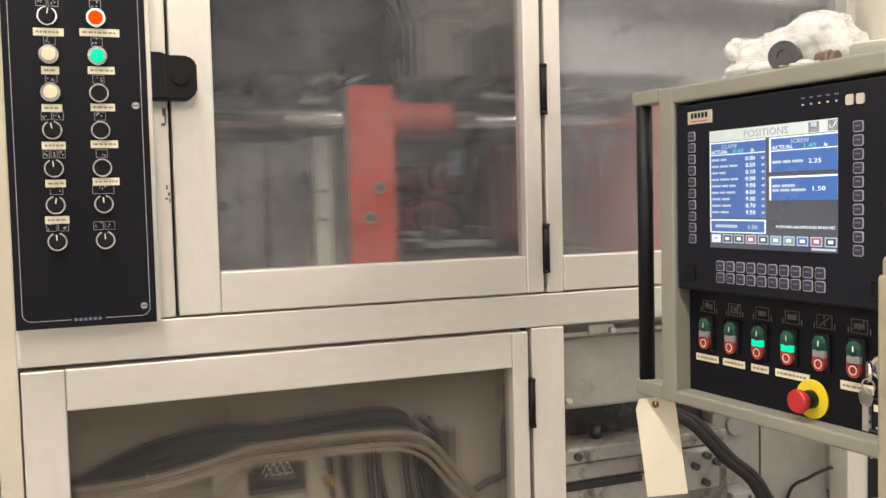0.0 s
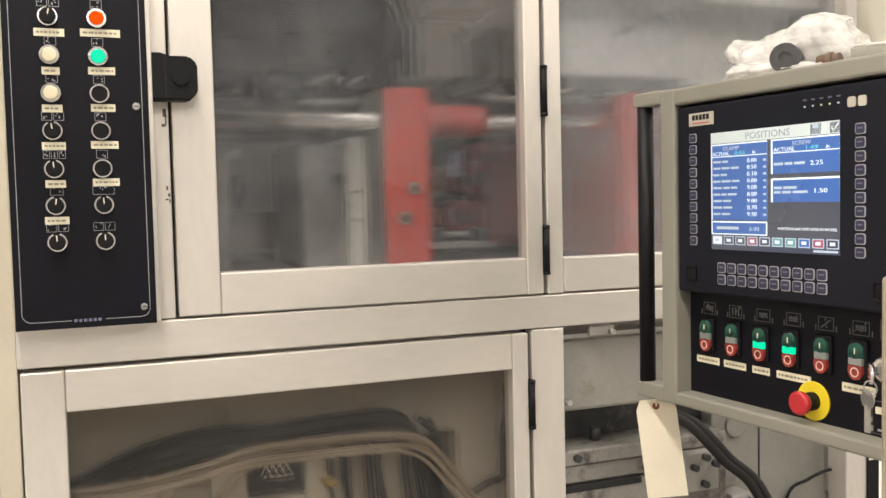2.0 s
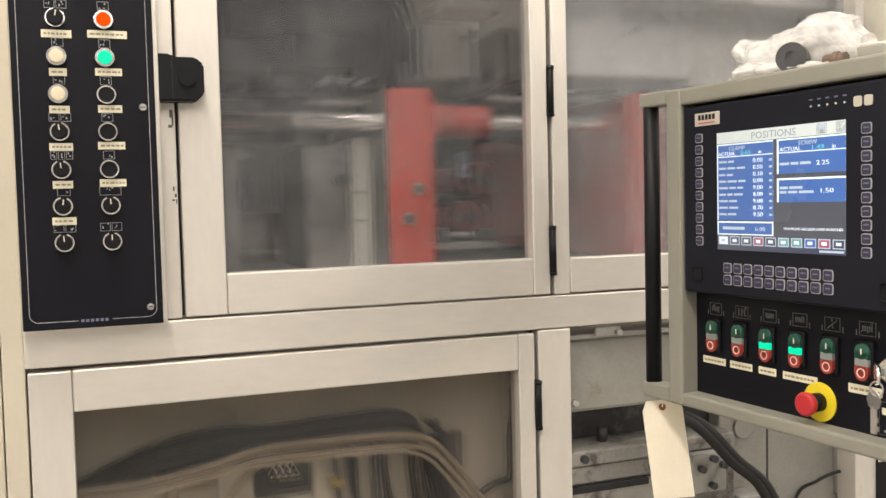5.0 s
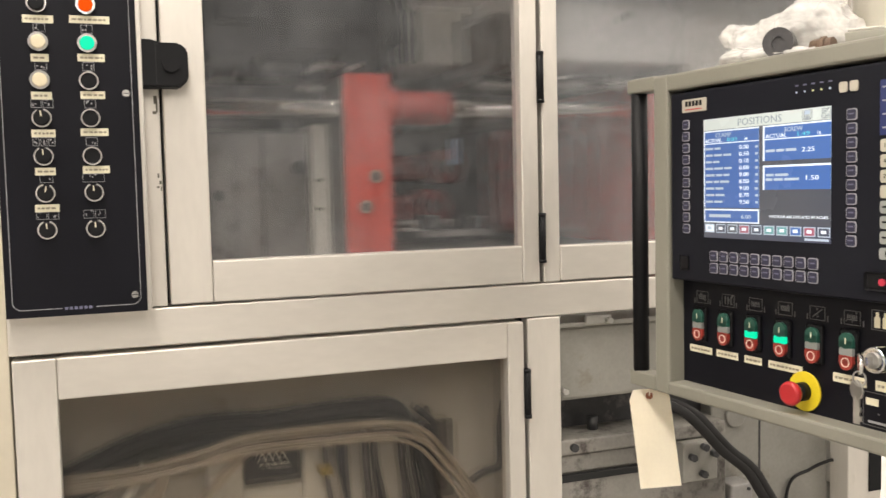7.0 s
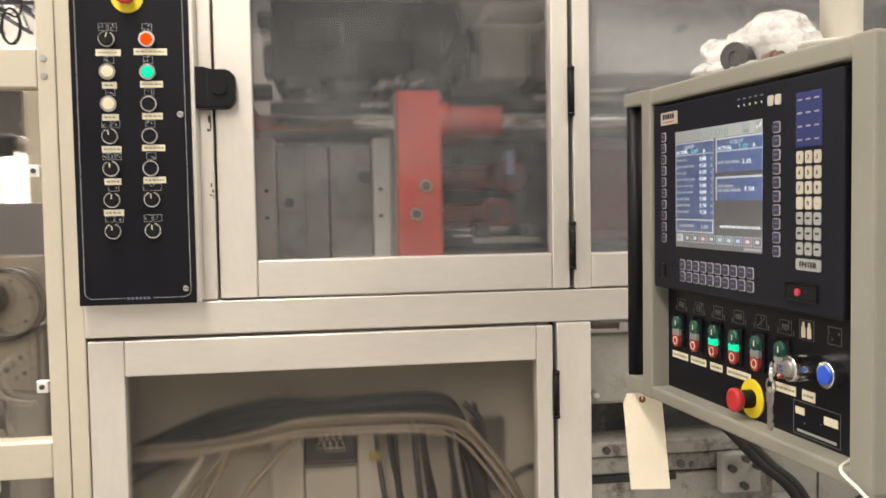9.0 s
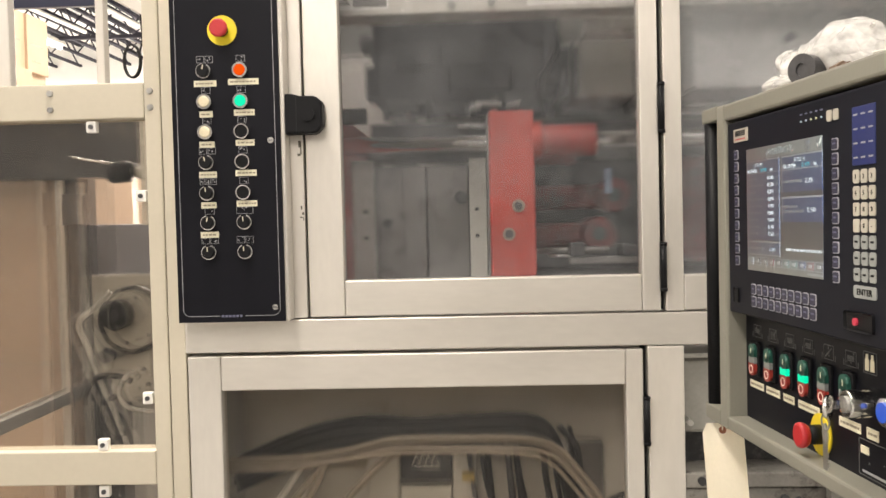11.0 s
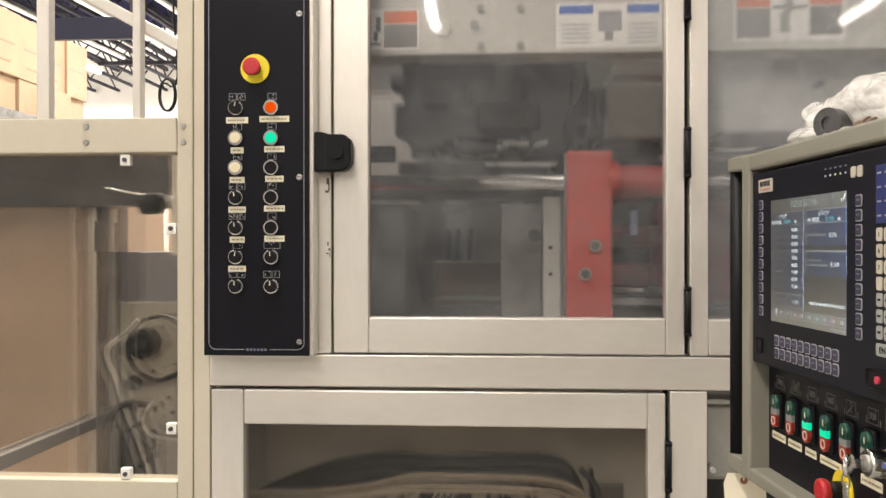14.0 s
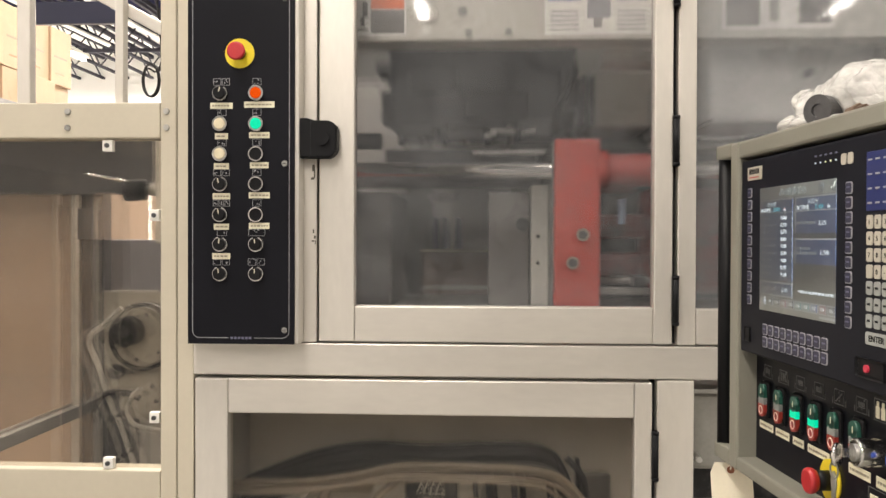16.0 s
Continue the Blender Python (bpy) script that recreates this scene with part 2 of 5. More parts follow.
JOIST = mat("dark_joist_paint", (0.05, 0.048, 0.06), 0.8, 0, 0.2, 4, spec=0.1)
NAVYROOF = mat("navy_roof_paint", (0.022, 0.022, 0.05), 0.95, 0, 0.25, 2, 40, 0.05, spec=0.0)
NAVY = mat("navy_sheet", (0.02, 0.022, 0.05), 0.5, 0, 0.15, 4)
TUBE = mat("lit_tube", (0.9, 0.88, 0.8), 0.5, emit=(1.0, 0.93, 0.82), power=TUBE_GLOW)
PANE = pane_mat("scuffed_polycarbonate", 0.012, 0.125, 0.12, (0.82, 0.815, 0.82), 6.0, 0.5)
# Heavier film: the pane's haze plus the lit room's reflection put into it.
PANE_R = pane_mat("milky_polycarbonate", 0.09, 0.27, 0.16, (0.82, 0.82, 0.83), 5.0, 0.5)
PANE_L = pane_mat("dusty_polycarbonate", 0.003, 0.026, 0.025, (0.86, 0.83, 0.79), 5.0, 0.3)
PANE_C = pane_mat("clear_polycarbonate", 0.004, 0.02, 0.02, (0.95, 0.95, 0.95), 6.0, 0.0)
BAG = bag_mat("clear_polythene")
SCR = {}
for k, c, p in (("blue", (0.035, 0.125, 0.40), 1.0), ("white", (0.85, 0.9, 0.95), 1.1), ("grey", (0.055, 0.06, 0.08), 1.0), ("head", (0.66, 0.69, 0.63), 1.0), ("cyan", (0.1, 0.6, 0.7), 1.0), ("red", (0.36, 0.07, 0.12), 1.0), ("teal", (0.12, 0.33, 0.33), 1.0), ("dim", (0.50, 0.57, 0.64), 1.0), ("title", (0.28, 0.31, 0.33), 1.0), ("yellow", (0.7, 0.66, 0.3), 1.0), ("navy", (0.028, 0.036, 0.075), 1.0)):
    SCR[k] = mat("display_" + k, (0.01, 0.01, 0.012), 0.25, 0, 0.05, 10, emit=c, power=p * 1.35, bump=0)
    # the cover glass mirrors the hall more at a slant, standing in for LCD dimming
    nt = SCR[k].node_tree
    gl, mx = nt.nodes.new("ShaderNodeBsdfGlossy"), nt.nodes.new("ShaderNodeMixShader")
    gl.inputs["Roughness"].default_value, gl.inputs["Color"].default_value = 0.3, (0.62, 0.66, 0.64, 1)
    lw, ma = nt.nodes.new("ShaderNodeLayerWeight"), nt.nodes.new("ShaderNodeMath")
    lw.inputs["Blend"].default_value = 0.5
    ma.operation, ma.use_clamp = "MULTIPLY_ADD", True
    nt.links.new(lw.outputs["Facing"], ma.inputs[0])
    ma.inputs[1].default_value, ma.inputs[2].default_value = 2.2, -0.42
    nt.links.new(ma.outputs[0], mx.inputs[0])
    nt.links.new(nt.nodes["Principled BSDF"].outputs[0], mx.inputs[1])
    nt.links.new(gl.outputs[0], mx.inputs[2])
    nt.links.new(mx.outputs[0], nt.nodes["Material Output"].inputs["Surface"])


# ---------------------------------------------------------------- mesh helpers
def box(x0, x1, y0, y1, z0, z1, b=0.0, bm=None):
    out = bm or bmesh.new()
    t = bmesh.new()
    bmesh.ops.create_cube(t, size=1.0)
    for v in t.verts:
        v.co = Vector((x0 + (x1 - x0) * (v.co.x + 0.5), y0 + (y1 - y0) * (v.co.y + 0.5), z0 + (z1 - z0) * (v.co.z + 0.5)))
    if b:
        bmesh.ops.bevel(t, geom=t.edges[:], offset=b, segments=2, profile=0.5, affect="EDGES")
    merge(out, t)
    return out


def merge(out, t):
    me = bpy.data.meshes.new("tmp")
    t.to_mesh(me)
    t.free()
    out.from_mesh(me)
    bpy.data.meshes.remove(me)


def rod(p0, p1, r, seg=20, r2=None, bm=None, b=0.0):
    out = bm or bmesh.new()
    t = bmesh.new()
    p0, p1 = Vector(p0), Vector(p1)
    d = p1 - p0
    bmesh.ops.create_cone(t, cap_ends=True, segments=seg, radius1=r, radius2=r if r2 is None else r2, depth=d.length)
    if b:
        bmesh.ops.bevel(t, geom=[e for e in t.edges if len([f for f in e.link_faces if len(f.verts) > 4]) == 1], offset=b, segments=2, profile=0.5, affect="EDGES")
    bmesh.ops.transform(t, matrix=Matrix.Translation((p0 + p1) / 2) @ d.to_track_quat("Z", "Y").to_matrix().to_4x4(), verts=t.verts)
    for f in t.faces:
        f.smooth = len(f.verts) == 4
    merge(out, t)
    return out


def ring(c, r0, r1, y0, y1, seg=28, a0=0.0, a1=360.0, bm=None):
    """A flat ring (or part of one) round the y axis; degrees run clockwise from the top."""
    out = bm or bmesh.new()
    full = abs(a1 - a0) >= 360
    n = seg if full else seg + 1
    rows = []
    for i in range(n):
        a = radians(a0 + (a1 - a0) * i / seg)
        s, k = math.sin(a), math.cos(a)
        rows.append([out.verts.new((c[0] + r * s, y, c[1] + r * k)) for r, y in ((r0, y0), (r1, y0), (r1, y1), (r0, y1))])
    for i in range(seg):
        p, q = rows[i], rows[(i + 1) % n]
        for j in range(4):
            out.faces.new((p[j], p[(j + 1) % 4], q[(j + 1) % 4], q[j]))
    if not full:
        out.faces.new(rows[0])
        out.faces.new(rows[-1][::-1])
    bmesh.ops.recalc_face_normals(out, faces=out.faces[:])
    return out


def tube(points, r, seg=10, steps=8, bm=None):
    """A round hose along a smooth line through the points."""
    out = bm or bmesh.new()
    P = [Vector(p) for p in points]
    line = []
    for i in range(len(P) - 1):
        a, b, c, d = P[max(i - 1, 0)], P[i], P[i + 1], P[min(i + 2, len(P) - 1)]
        for k in range(steps):
            t = k / steps
            line.append(0.5 * (2 * b + (c - a) * t + (2 * a - 5 * b + 4 * c - d) * t * t + (3 * b - a - 3 * c + d) * t ** 3))
    line.append(P[-1])
    rows = []
    for i, p in enumerate(line):
        d = (line[min(i + 1, len(line) - 1)] - line[max(i - 1, 0)]).normalized()
        u = d.cross(Vector((0.13, 0.21, 0.97))).normalized()
        w = d.cross(u)
        rows.append([out.verts.new(p + r * (math.cos(k * 2 * math.pi / seg) * u + math.sin(k * 2 * math.pi / seg) * w)) for k in range(seg)])
    for p, q in zip(rows, rows[1:]):
        for k in range(seg):
            out.faces.new((p[k], p[(k + 1) % seg], q[(k + 1) % seg], q[k])).smooth = True
    out.faces.new(rows[0][::-1])
    out.faces.new(rows[-1])
    bmesh.ops.recalc_face_normals(out, faces=out.faces[:])
    return out


def part(name, bm, material, parent=None, label=""):
    me = bpy.data.meshes.new(name)
    bm.to_mesh(me)
    bm.free()
    me.materials.append(material)
    ob = new(name, me)
    ob.parent = parent
    return tagged(ob, label)


def thing(name, label, category, group="", kind="", at=None):
    ob = new(name)
    ob.empty_display_size = 0.05
    if at is not None:
        ob.matrix_basis = at
    return tagged(ob, label, category, group, kind)


def solid(name, bm, material, label, category, group="", kind=""):
    return tagged(part(name, bm, material), label, category, group, kind)


def words(name, body, size, x, y, z, material, parent, width=None, align="LEFT"):
    """Raised lettering that faces -y."""
    cu = bpy.data.curves.new(name, "FONT")
    cu.body, cu.size, cu.align_x, cu.extrude = body, size, align, 0.0002
    cu.resolution_u = 2
    t = bpy.data.objects.new(name, cu)
    scene.collection.objects.link(t)
    bpy.context.view_layer.update()
    me = bpy.data.meshes.new_from_object(t.evaluated_get(bpy.context.evaluated_depsgraph_get()))
    bpy.data.objects.remove(t)
    s = 1.0
    if width:
        xs = [v.co.x for v in me.vertices]
        s = width / max(1e-6, max(xs) - min(xs))
    me.transform(pose(x, y, z, 90) @ Matrix.Diagonal((s, 1, 1, 1)))
    me.materials.clear()
    me.materials.append(material)
    ob = new(name, me)
    ob.parent = parent
    return ob


# ---------------------------------------------------------------- hall
FACE = 1.683
solid("floor", box(-9, 9, -11, 15, -0.1, 0), CONC, "grey stained concrete factory floor", "floor", kind="structure")
solid("ceiling", box(-9, 9, -11, 15, 4.6, 4.7), ROOF, "dark ribbed steel roof deck", "ceiling", kind="structure")
for nm, dims in (("wall_north", (-9, 9, 15, 15.2, 0, 4.6)), ("wall_south", (-9, 9, -11.2, -11, 0, 4.6)), ("wall_west", (-9.2, -9, -11, 15, 0, 4.6)), ("wall_east", (9, 9.2, -11, 15, 0, 4.6))):
    solid(nm, box(*dims), WALLW, "white painted block wall", "wall", kind="structure")

for x in TUBE_X:
    for y in TUBE_Y:
        f = thing("tube_fixture", "white strip fixture with a lit fluorescent tube under the roof", "ceiling light", "tube fixtures")
        part("tray", box(x - 0.07, x + 0.07, y - 1.2, y + 1.2, LAMP_Z + 0.03, LAMP_Z + 0.09, 0.01), WHITE, f)
        part("tube", rod((x, y - 1.18, LAMP_Z), (x, y + 1.18, LAMP_Z), 0.019, 12), TUBE, f, "glowing fluorescent tube")
        for s in (-0.8, 0.8):
            part("hanger", rod((x, y + s, LAMP_Z + 0.08), (x, y + s, 4.6), 0.006, 8), STEEL, f)
        area(x, y, LAMP_Z - 0.04, LAMP_POWER * (3.0 if y > 2 else 1.0), 0.12, 2.3)

solid("roof_lining", box(-9, 1.5, 12.3, 15, 4.57, 4.598), WALLW, "white roof lining over the store", "ceiling", kind="structure")
solid("roof_panel", box(-9, 1.5, 2.9, 12.3, 4.57, 4.598), NAVYROOF, "navy painted roof panel", "ceiling", kind="structure")
# Pale bars added in place of light streaks along the roof.
for i in range(5):
    x = -5.9 + i * 0.85
    solid("roof_strip", rod((x, 4.0, 4.10), (x + 0.3, 12.0, 4.10), 0.03, 10), WHITE, "pale strip under the navy roof panel", "conduit", "roof conduits")
# steel roof joists
for i in range(19):
    x = -7.8 + i * 0.42
    j = thing("roof_joist", "open-web steel roof joist, dark painted", "joist", "roof joists", "structure")
    part("top_chord", box(x - 0.025, x + 0.025, 2.2, 15, 4.50, 4.56), JOIST, j)
    part("bottom_chord", box(x - 0.022, x + 0.022, 2.2, 15, 4.16, 4.20), JOIST, j)
    web = bmesh.new()
    for k in range(25):
        y0 = 2.4 + k * 0.5
        rod((x, y0, 4.18 if k % 2 else 4.52), (x, y0 + 0.5, 4.52 if k % 2 else 4.18), 0.012, 6, bm=web)
    part("web", web, JOIST, j)
bridge = thing("roof_bridging", "thin steel bridging bars across the joists", "joist", kind="structure")
for y in (8.0, 12.5):
    part("bridging_bar", box(-8, 0.5, y - 0.03, y + 0.03, 4.10, 4.15), JOIST, bridge)
# Extra fixtures added to brighten the far wall and the racked cartons.
for x, y, power in ((-5.4, 8.5, 110), (-5.4, 11.5, 1300), (-2.6, 12.4, 1500), (-2.2, 7.0, 80)):
    f = thing("tube_fixture", "white strip fixture with a lit fluorescent tube under the roof", "ceiling light", "tube fixtures")
    part("tray", box(x - 0.07, x + 0.07, y - 1.2, y + 1.2, 4.06, 4.12, 0.01), WHITE, f)
    part("tube", rod((x, y - 1.18, 4.03), (x, y + 1.18, 4.03), 0.025, 12), TUBE, f, "glowing fluorescent tube")
    area(x, y, 3.99, power, 0.3, 2.3)


# ---------------------------------------------------------------- guard frame of the machine
def bar(name, dims, material, parent, b=0.003, label=""):
    return part(name, box(*dims, b), material, parent, label)


guard = thing("guard_frame", "anodised aluminium guard frame of the moulding machine", "machine frame", kind="structure")
bar("left_post", (-0.206, -0.1715, FACE, FACE + 0.07, 0, 2.5), CREAM, guard)
bar("left_post", (-0.1695, -0.134, FACE - 0.002, FACE + 0.07, 0, 2.5), CREAM, guard)
bar("strip_post", (0.086, 0.126, FACE, FACE + 0.06, 1.247, 2.5), ALU_V, guard)
bar("back_post", (-0.131, 0.086, FACE + 0.03, FACE + 0.06, 1.247, 2.5), CREAM, guard)
bar("middle_rail", (-0.153, 1.75, FACE, FACE + 0.06, 1.177, 1.245), ALU, guard)
bar("right_post", (0.8685, 0.906, FACE, FACE + 0.06, 1.247, 2.5), ALU_V, guard)
bar("lower_post", (0.829, 0.904, FACE, FACE + 0.06, 0, 1.175), ALU_V, guard)
bar("lower_left_post", (-0.153, -0.136, FACE + 0.004, FACE + 0.06, 0, 1.175), ALU_V, guard)
bar("far_post", (1.669, 1.772, FACE, FACE + 0.06, 0, 2.5), ALU_V, guard)
bar("head_rail", (-0.206, 1.8, FACE, FACE + 0.06, 2.5, 2.56), ALU, guard)
# Black strips added behind the door gaps in place of their shade.
for dims in ((0.8582, 0.8684, FACE + 0.028, FACE + 0.040, 1.249, 2.5), (0.1262, 0.1308, FACE + 0.028, FACE + 0.040, 1.249, 2.5), (0.8192, 0.8288, FACE + 0.028, FACE + 0.040, 0.25, 1.172)):
    part("gap_strip", box(*dims), GAP, guard, "black strip darkening the door gap")
for z in (1.729, 1.695):
    part("screw", rod((-0.193, FACE - 0.004, z), (-0.193, FACE, z), 0.006, 14, 0.007), STEEL, guard)


for x, z, w, h in ((0.119, 1.610, 0.006, 0.014), (0.121, 1.598, 0.003, 0.018), (0.117, 1.588, 0.007, 0.005), (0.119, 1.478, 0.003, 0.008), (0.122, 1.466, 0.004, 0.006), (0.118, 1.458, 0.005, 0.003), (0.123, 1.455, 0.002, 0.008)):
    part("scuff", box(x - w / 2, x + w / 2, FACE - 0.0004, FACE + 0.002, z - h / 2, z + h / 2), SCUFF, guard, "dark scuff mark")


def hinge(x, z0, z1, parent):
    g = rod((x, FACE - 0.006, z0), (x, FACE - 0.006, z1), 0.0065, 14)
    box(x - 0.004, x + 0.004, FACE - 0.006, FACE + 0.01, z0, z1, bm=g)
    h = part("hinge", g, RUBBER, parent, "black hinge")
    for z in (z0 + 0.004, z1 - 0.004):
        part("hinge_cap", rod((x, FACE - 0.006, z - 0.003), (x, FACE - 0.006, z + 0.003), 0.0074, 14), RUBBER, h)


# upper hinged door
d = thing("guard_door", "aluminium framed hinged guard door with a scuffed clear pane", "machine door", "guard doors")
bar("stile", (0.131, 0.205, FACE - 0.003, FACE + 0.04, 1.249, 2.45), ALU_V, d)
bar("stile", (0.820, 0.858, FACE - 0.003, FACE + 0.04, 1.249, 2.45), ALU_V, d)
bar("rail", (0.2055, 0.8195, FACE - 0.002, FACE + 0.04, 1.249, 1.324), ALU, d)
bar("rail", (0.2055, 0.8195, FACE - 0.002, FACE + 0.04, 2.38, 2.45), ALU, d)
p = part("pane", box(0.2, 0.825, FACE + 0.018, FACE + 0.023, 1.32, 2.39), PANE, d, "scuffed hazy clear pane")
p.visible_shadow = False
hinge(0.864, 1.613, 1.716, d)
hinge(0.864, 1.288, 1.390, d)
hinge(0.864, 1.935, 2.04, d)

# fixed right panel
d = thing("guard_panel", "aluminium framed fixed guard panel with a hazy clear pane", "machine panel", "guard doors")
bar("rail", (0.9065, 1.654, FACE - 0.001, FACE + 0.04, 1.249, 1.322), ALU, d)
bar("rail", (0.9065, 1.654, FACE - 0.001, FACE + 0.04, 2.40, 2.47), ALU, d)
p = part("pane", box(0.9, 1.650, FACE + 0.018, FACE + 0.023, 1.318, 2.41), PANE_R, d, "hazy clear pane")
p.visible_shadow = False

# lower hinged door
d = thing("lower_guard_door", "aluminium framed lower hinged door with a dusty pane", "machine door", "guard doors")
bar("stile", (-0.131, -0.0615, FACE - 0.003, FACE + 0.04, 0.25, 1.170), ALU_V, d)
bar("stile", (0.783, 0.819, FACE - 0.003, FACE + 0.04, 0.25, 1.170), ALU_V, d)
bar("rail", (-0.061, 0.7825, FACE - 0.002, FACE + 0.04, 1.097, 1.170), ALU, d)
bar("rail", (-0.061, 0.7825, FACE - 0.002, FACE + 0.04, 0.25, 0.32), ALU, d)
p = part("pane", box(-0.066, 0.788, FACE + 0.018, FACE + 0.023, 0.31, 1.10), PANE_L, d, "dusty clear pane")
p.visible_shadow = False
hinge(0.825, 0.97, 1.072, d)
hinge(0.825, 0.40, 0.50, d)

# left guard bay
d = thing("left_guard_bay", "cream aluminium guard bay with a clear lower pane", "machine panel", "guard doors")
bar("rail", (-1.6, -0.2065, FACE, FACE + 0.06, 1.673, 1.748), CREAM, d)
bar("rail", (-1.6, -0.2065, FACE, FACE + 0.06, 0.90, 0.972), CREAM, d)
bar("rail", (-1.6, -0.2065, FACE, FACE + 0.06, 2.44, 2.5), CREAM, d)
bar("post", (-1.68, -1.601, FACE, FACE + 0.06, 0, 2.5), CREAM, d)
p = part("pane", box(-1.6, -0.21, FACE + 0.02, FACE + 0.025, 0.965, 1.68), PANE_L, d, "clear pane")
p.visible_shadow = False
p = part("pane", box(-1.6, -0.21, FACE + 0.02, FACE + 0.025, 0.1, 0.905), PANE_L, d, "clear pane")
p.visible_shadow = False
for x, z in ((-0.322, 1.658), (-0.321, 0.985), (-0.221, 1.083), (-0.221, 1.511), (-0.322, 0.885)):
    c = part("clip", box(x - 0.011, x + 0.011, FACE + 0.004, FACE + 0.02, z - 0.012, z + 0.012, 0.002), WHITE, d, "pale pane clip")
    part("screw", rod((x, FACE + 0.0, z), (x, FACE + 0.004, z), 0.005, 12), DARK, c)
for z in (1.729, 1.695):
    part("screw", rod((-0.405, FACE - 0.004, z), (-0.405, FACE, z), 0.006, 14, 0.007), STEEL, d)


# ---------------------------------------------------------------- push-button panel
panel = thing("button_panel", "tall black push-button panel on the machine guard", "control panel")
part("case", box(-0.131, 0.098, 1.637, FACE + 0.03, 1.247, 2.03, 0.003), ALU_V, panel, "aluminium case")
part("faceplate", box(-0.130, 0.090, 1.631, 1.637, 1.2475, 2.028, 0.001), PLATE, panel, "black faceplate")
PY = 1.631
border = bmesh.new()
box(-0.120, -0.119, PY - 0.0006, PY, 1.275, 2.02, bm=border)
box(0.079, 0.080, PY - 0.0006, PY, 1.275, 2.02, bm=border)
box(-0.105, -0.045, PY - 0.0006, PY, 1.2597, 1.2607, bm=border)
box(0.008, 0.065, PY - 0.0006, PY, 1.2597, 1.2607, bm=border)
ring((-0.105, 1.275), 0.0143, 0.0153, PY - 0.0006, PY, 8, 180, 270, border)
ring((0.065, 1.275), 0.0143, 0.0153, PY - 0.0006, PY, 8, 90, 180, border)
part("border_line", border, LINE, panel, "thin printed border line")
mark = bmesh.new()
for k in range(6):
    box(-0.041 + k * 0.0075, -0.036 + k * 0.0075, PY - 0.0006, PY, 1.2575, 1.2622, bm=mark)
part("maker_mark", mark, FAINT, panel)
for x, z in ((0.07, 1.95), (0.07, 1.615), (0.07, 1.277), (-0.108, 1.95), (-0.108, 1.277)):
    if x > 0:
        s = part("screw", rod((x, PY - 0.003, z), (x, PY, z), 0.0055, 14, 0.0065), STEEL, panel)
        part("slot", box(x - 0.004, x + 0.004, PY - 0.0034, PY - 0.003, z - 0.0008, z + 0.0008), DARK, s)

# emergency stop
def estop(x, z, y, parent, r=0.03, rr=0.0195):
    e = part("emergency_stop", rod((x, y - 0.003, z), (x, y, z), r, 40), YELLOW, parent, "yellow disc with a red mushroom button")
    part("collar", rod((x, y - 0.022, z), (x, y - 0.003, z), 0.013, 24), RUBBER, e)
    head = rod((x, y - 0.034, z), (x, y - 0.020, z), rr, 32, rr * 0.85, b=0.005)
    part("mushroom", head, REDCAP, e, "red mushroom button")


estop(-0.022, 1.838, PY, panel)


def lens(x, z, material, parent, label):
    b = part("lit_button", ring((x, z), 0.0115, 0.0152, PY - 0.012, PY), CHROME, parent, label)
    part("lens", rod((x, PY - 0.015, z), (x, PY - 0.002, z), 0.0115, 24, b=0.002), material, b)


def plain(x, z, parent):
    b = part("push_button", ring((x, z), 0.0128, 0.0152, PY - 0.012, PY), CHROME, parent, "black push button in a chrome ring")
    part("cap", rod((x, PY - 0.010, z), (x, PY - 0.001, z), 0.0128, 24, b=0.001), RUBBER, b)


def knob(x, z, parent, turn=0):
    b = part("selector", ring((x, z), 0.0128, 0.0152, PY - 0.010, PY, 28, 20 + turn, 340 + turn), CHROME, parent, "black selector knob in a chrome ring")
    part("knob", rod((x, PY - 0.018, z), (x, PY - 0.001, z), 0.0125, 24, b=0.002), RUBBER, b)
    a = radians(turn)
    g = box(-0.0009, 0.0009, PY - 0.0186, PY - 0.018, 0.002, 0.011)
    bmesh.ops.transform(g, matrix=Matrix.Translation((x, 0, z)) @ Matrix.Rotation(a, 4, "Y"), verts=g.verts)
    part("pointer", g, TAPE, b)


def tape(x, z, w, parent, y=PY, h=0.0125, rnd=random.Random(4)):
    t = part("label", box(x - w / 2, x + w / 2, y - 0.001, y, z - h / 2, z + h / 2), TAPE, parent, "cream tape label with small print")
    g = bmesh.new()
    k = x - w / 2 + 0.004
    while k < x + w / 2 - 0.006:
        l = rnd.uniform(0.003, 0.008)
        box(k, min(k + l, x + w / 2 - 0.003), y - 0.0014, y - 0.001, z - 0.0016, z + 0.0016, bm=g)
        k += l + 0.002
    tagged(part("print", g, INK, t), kind="stuff")


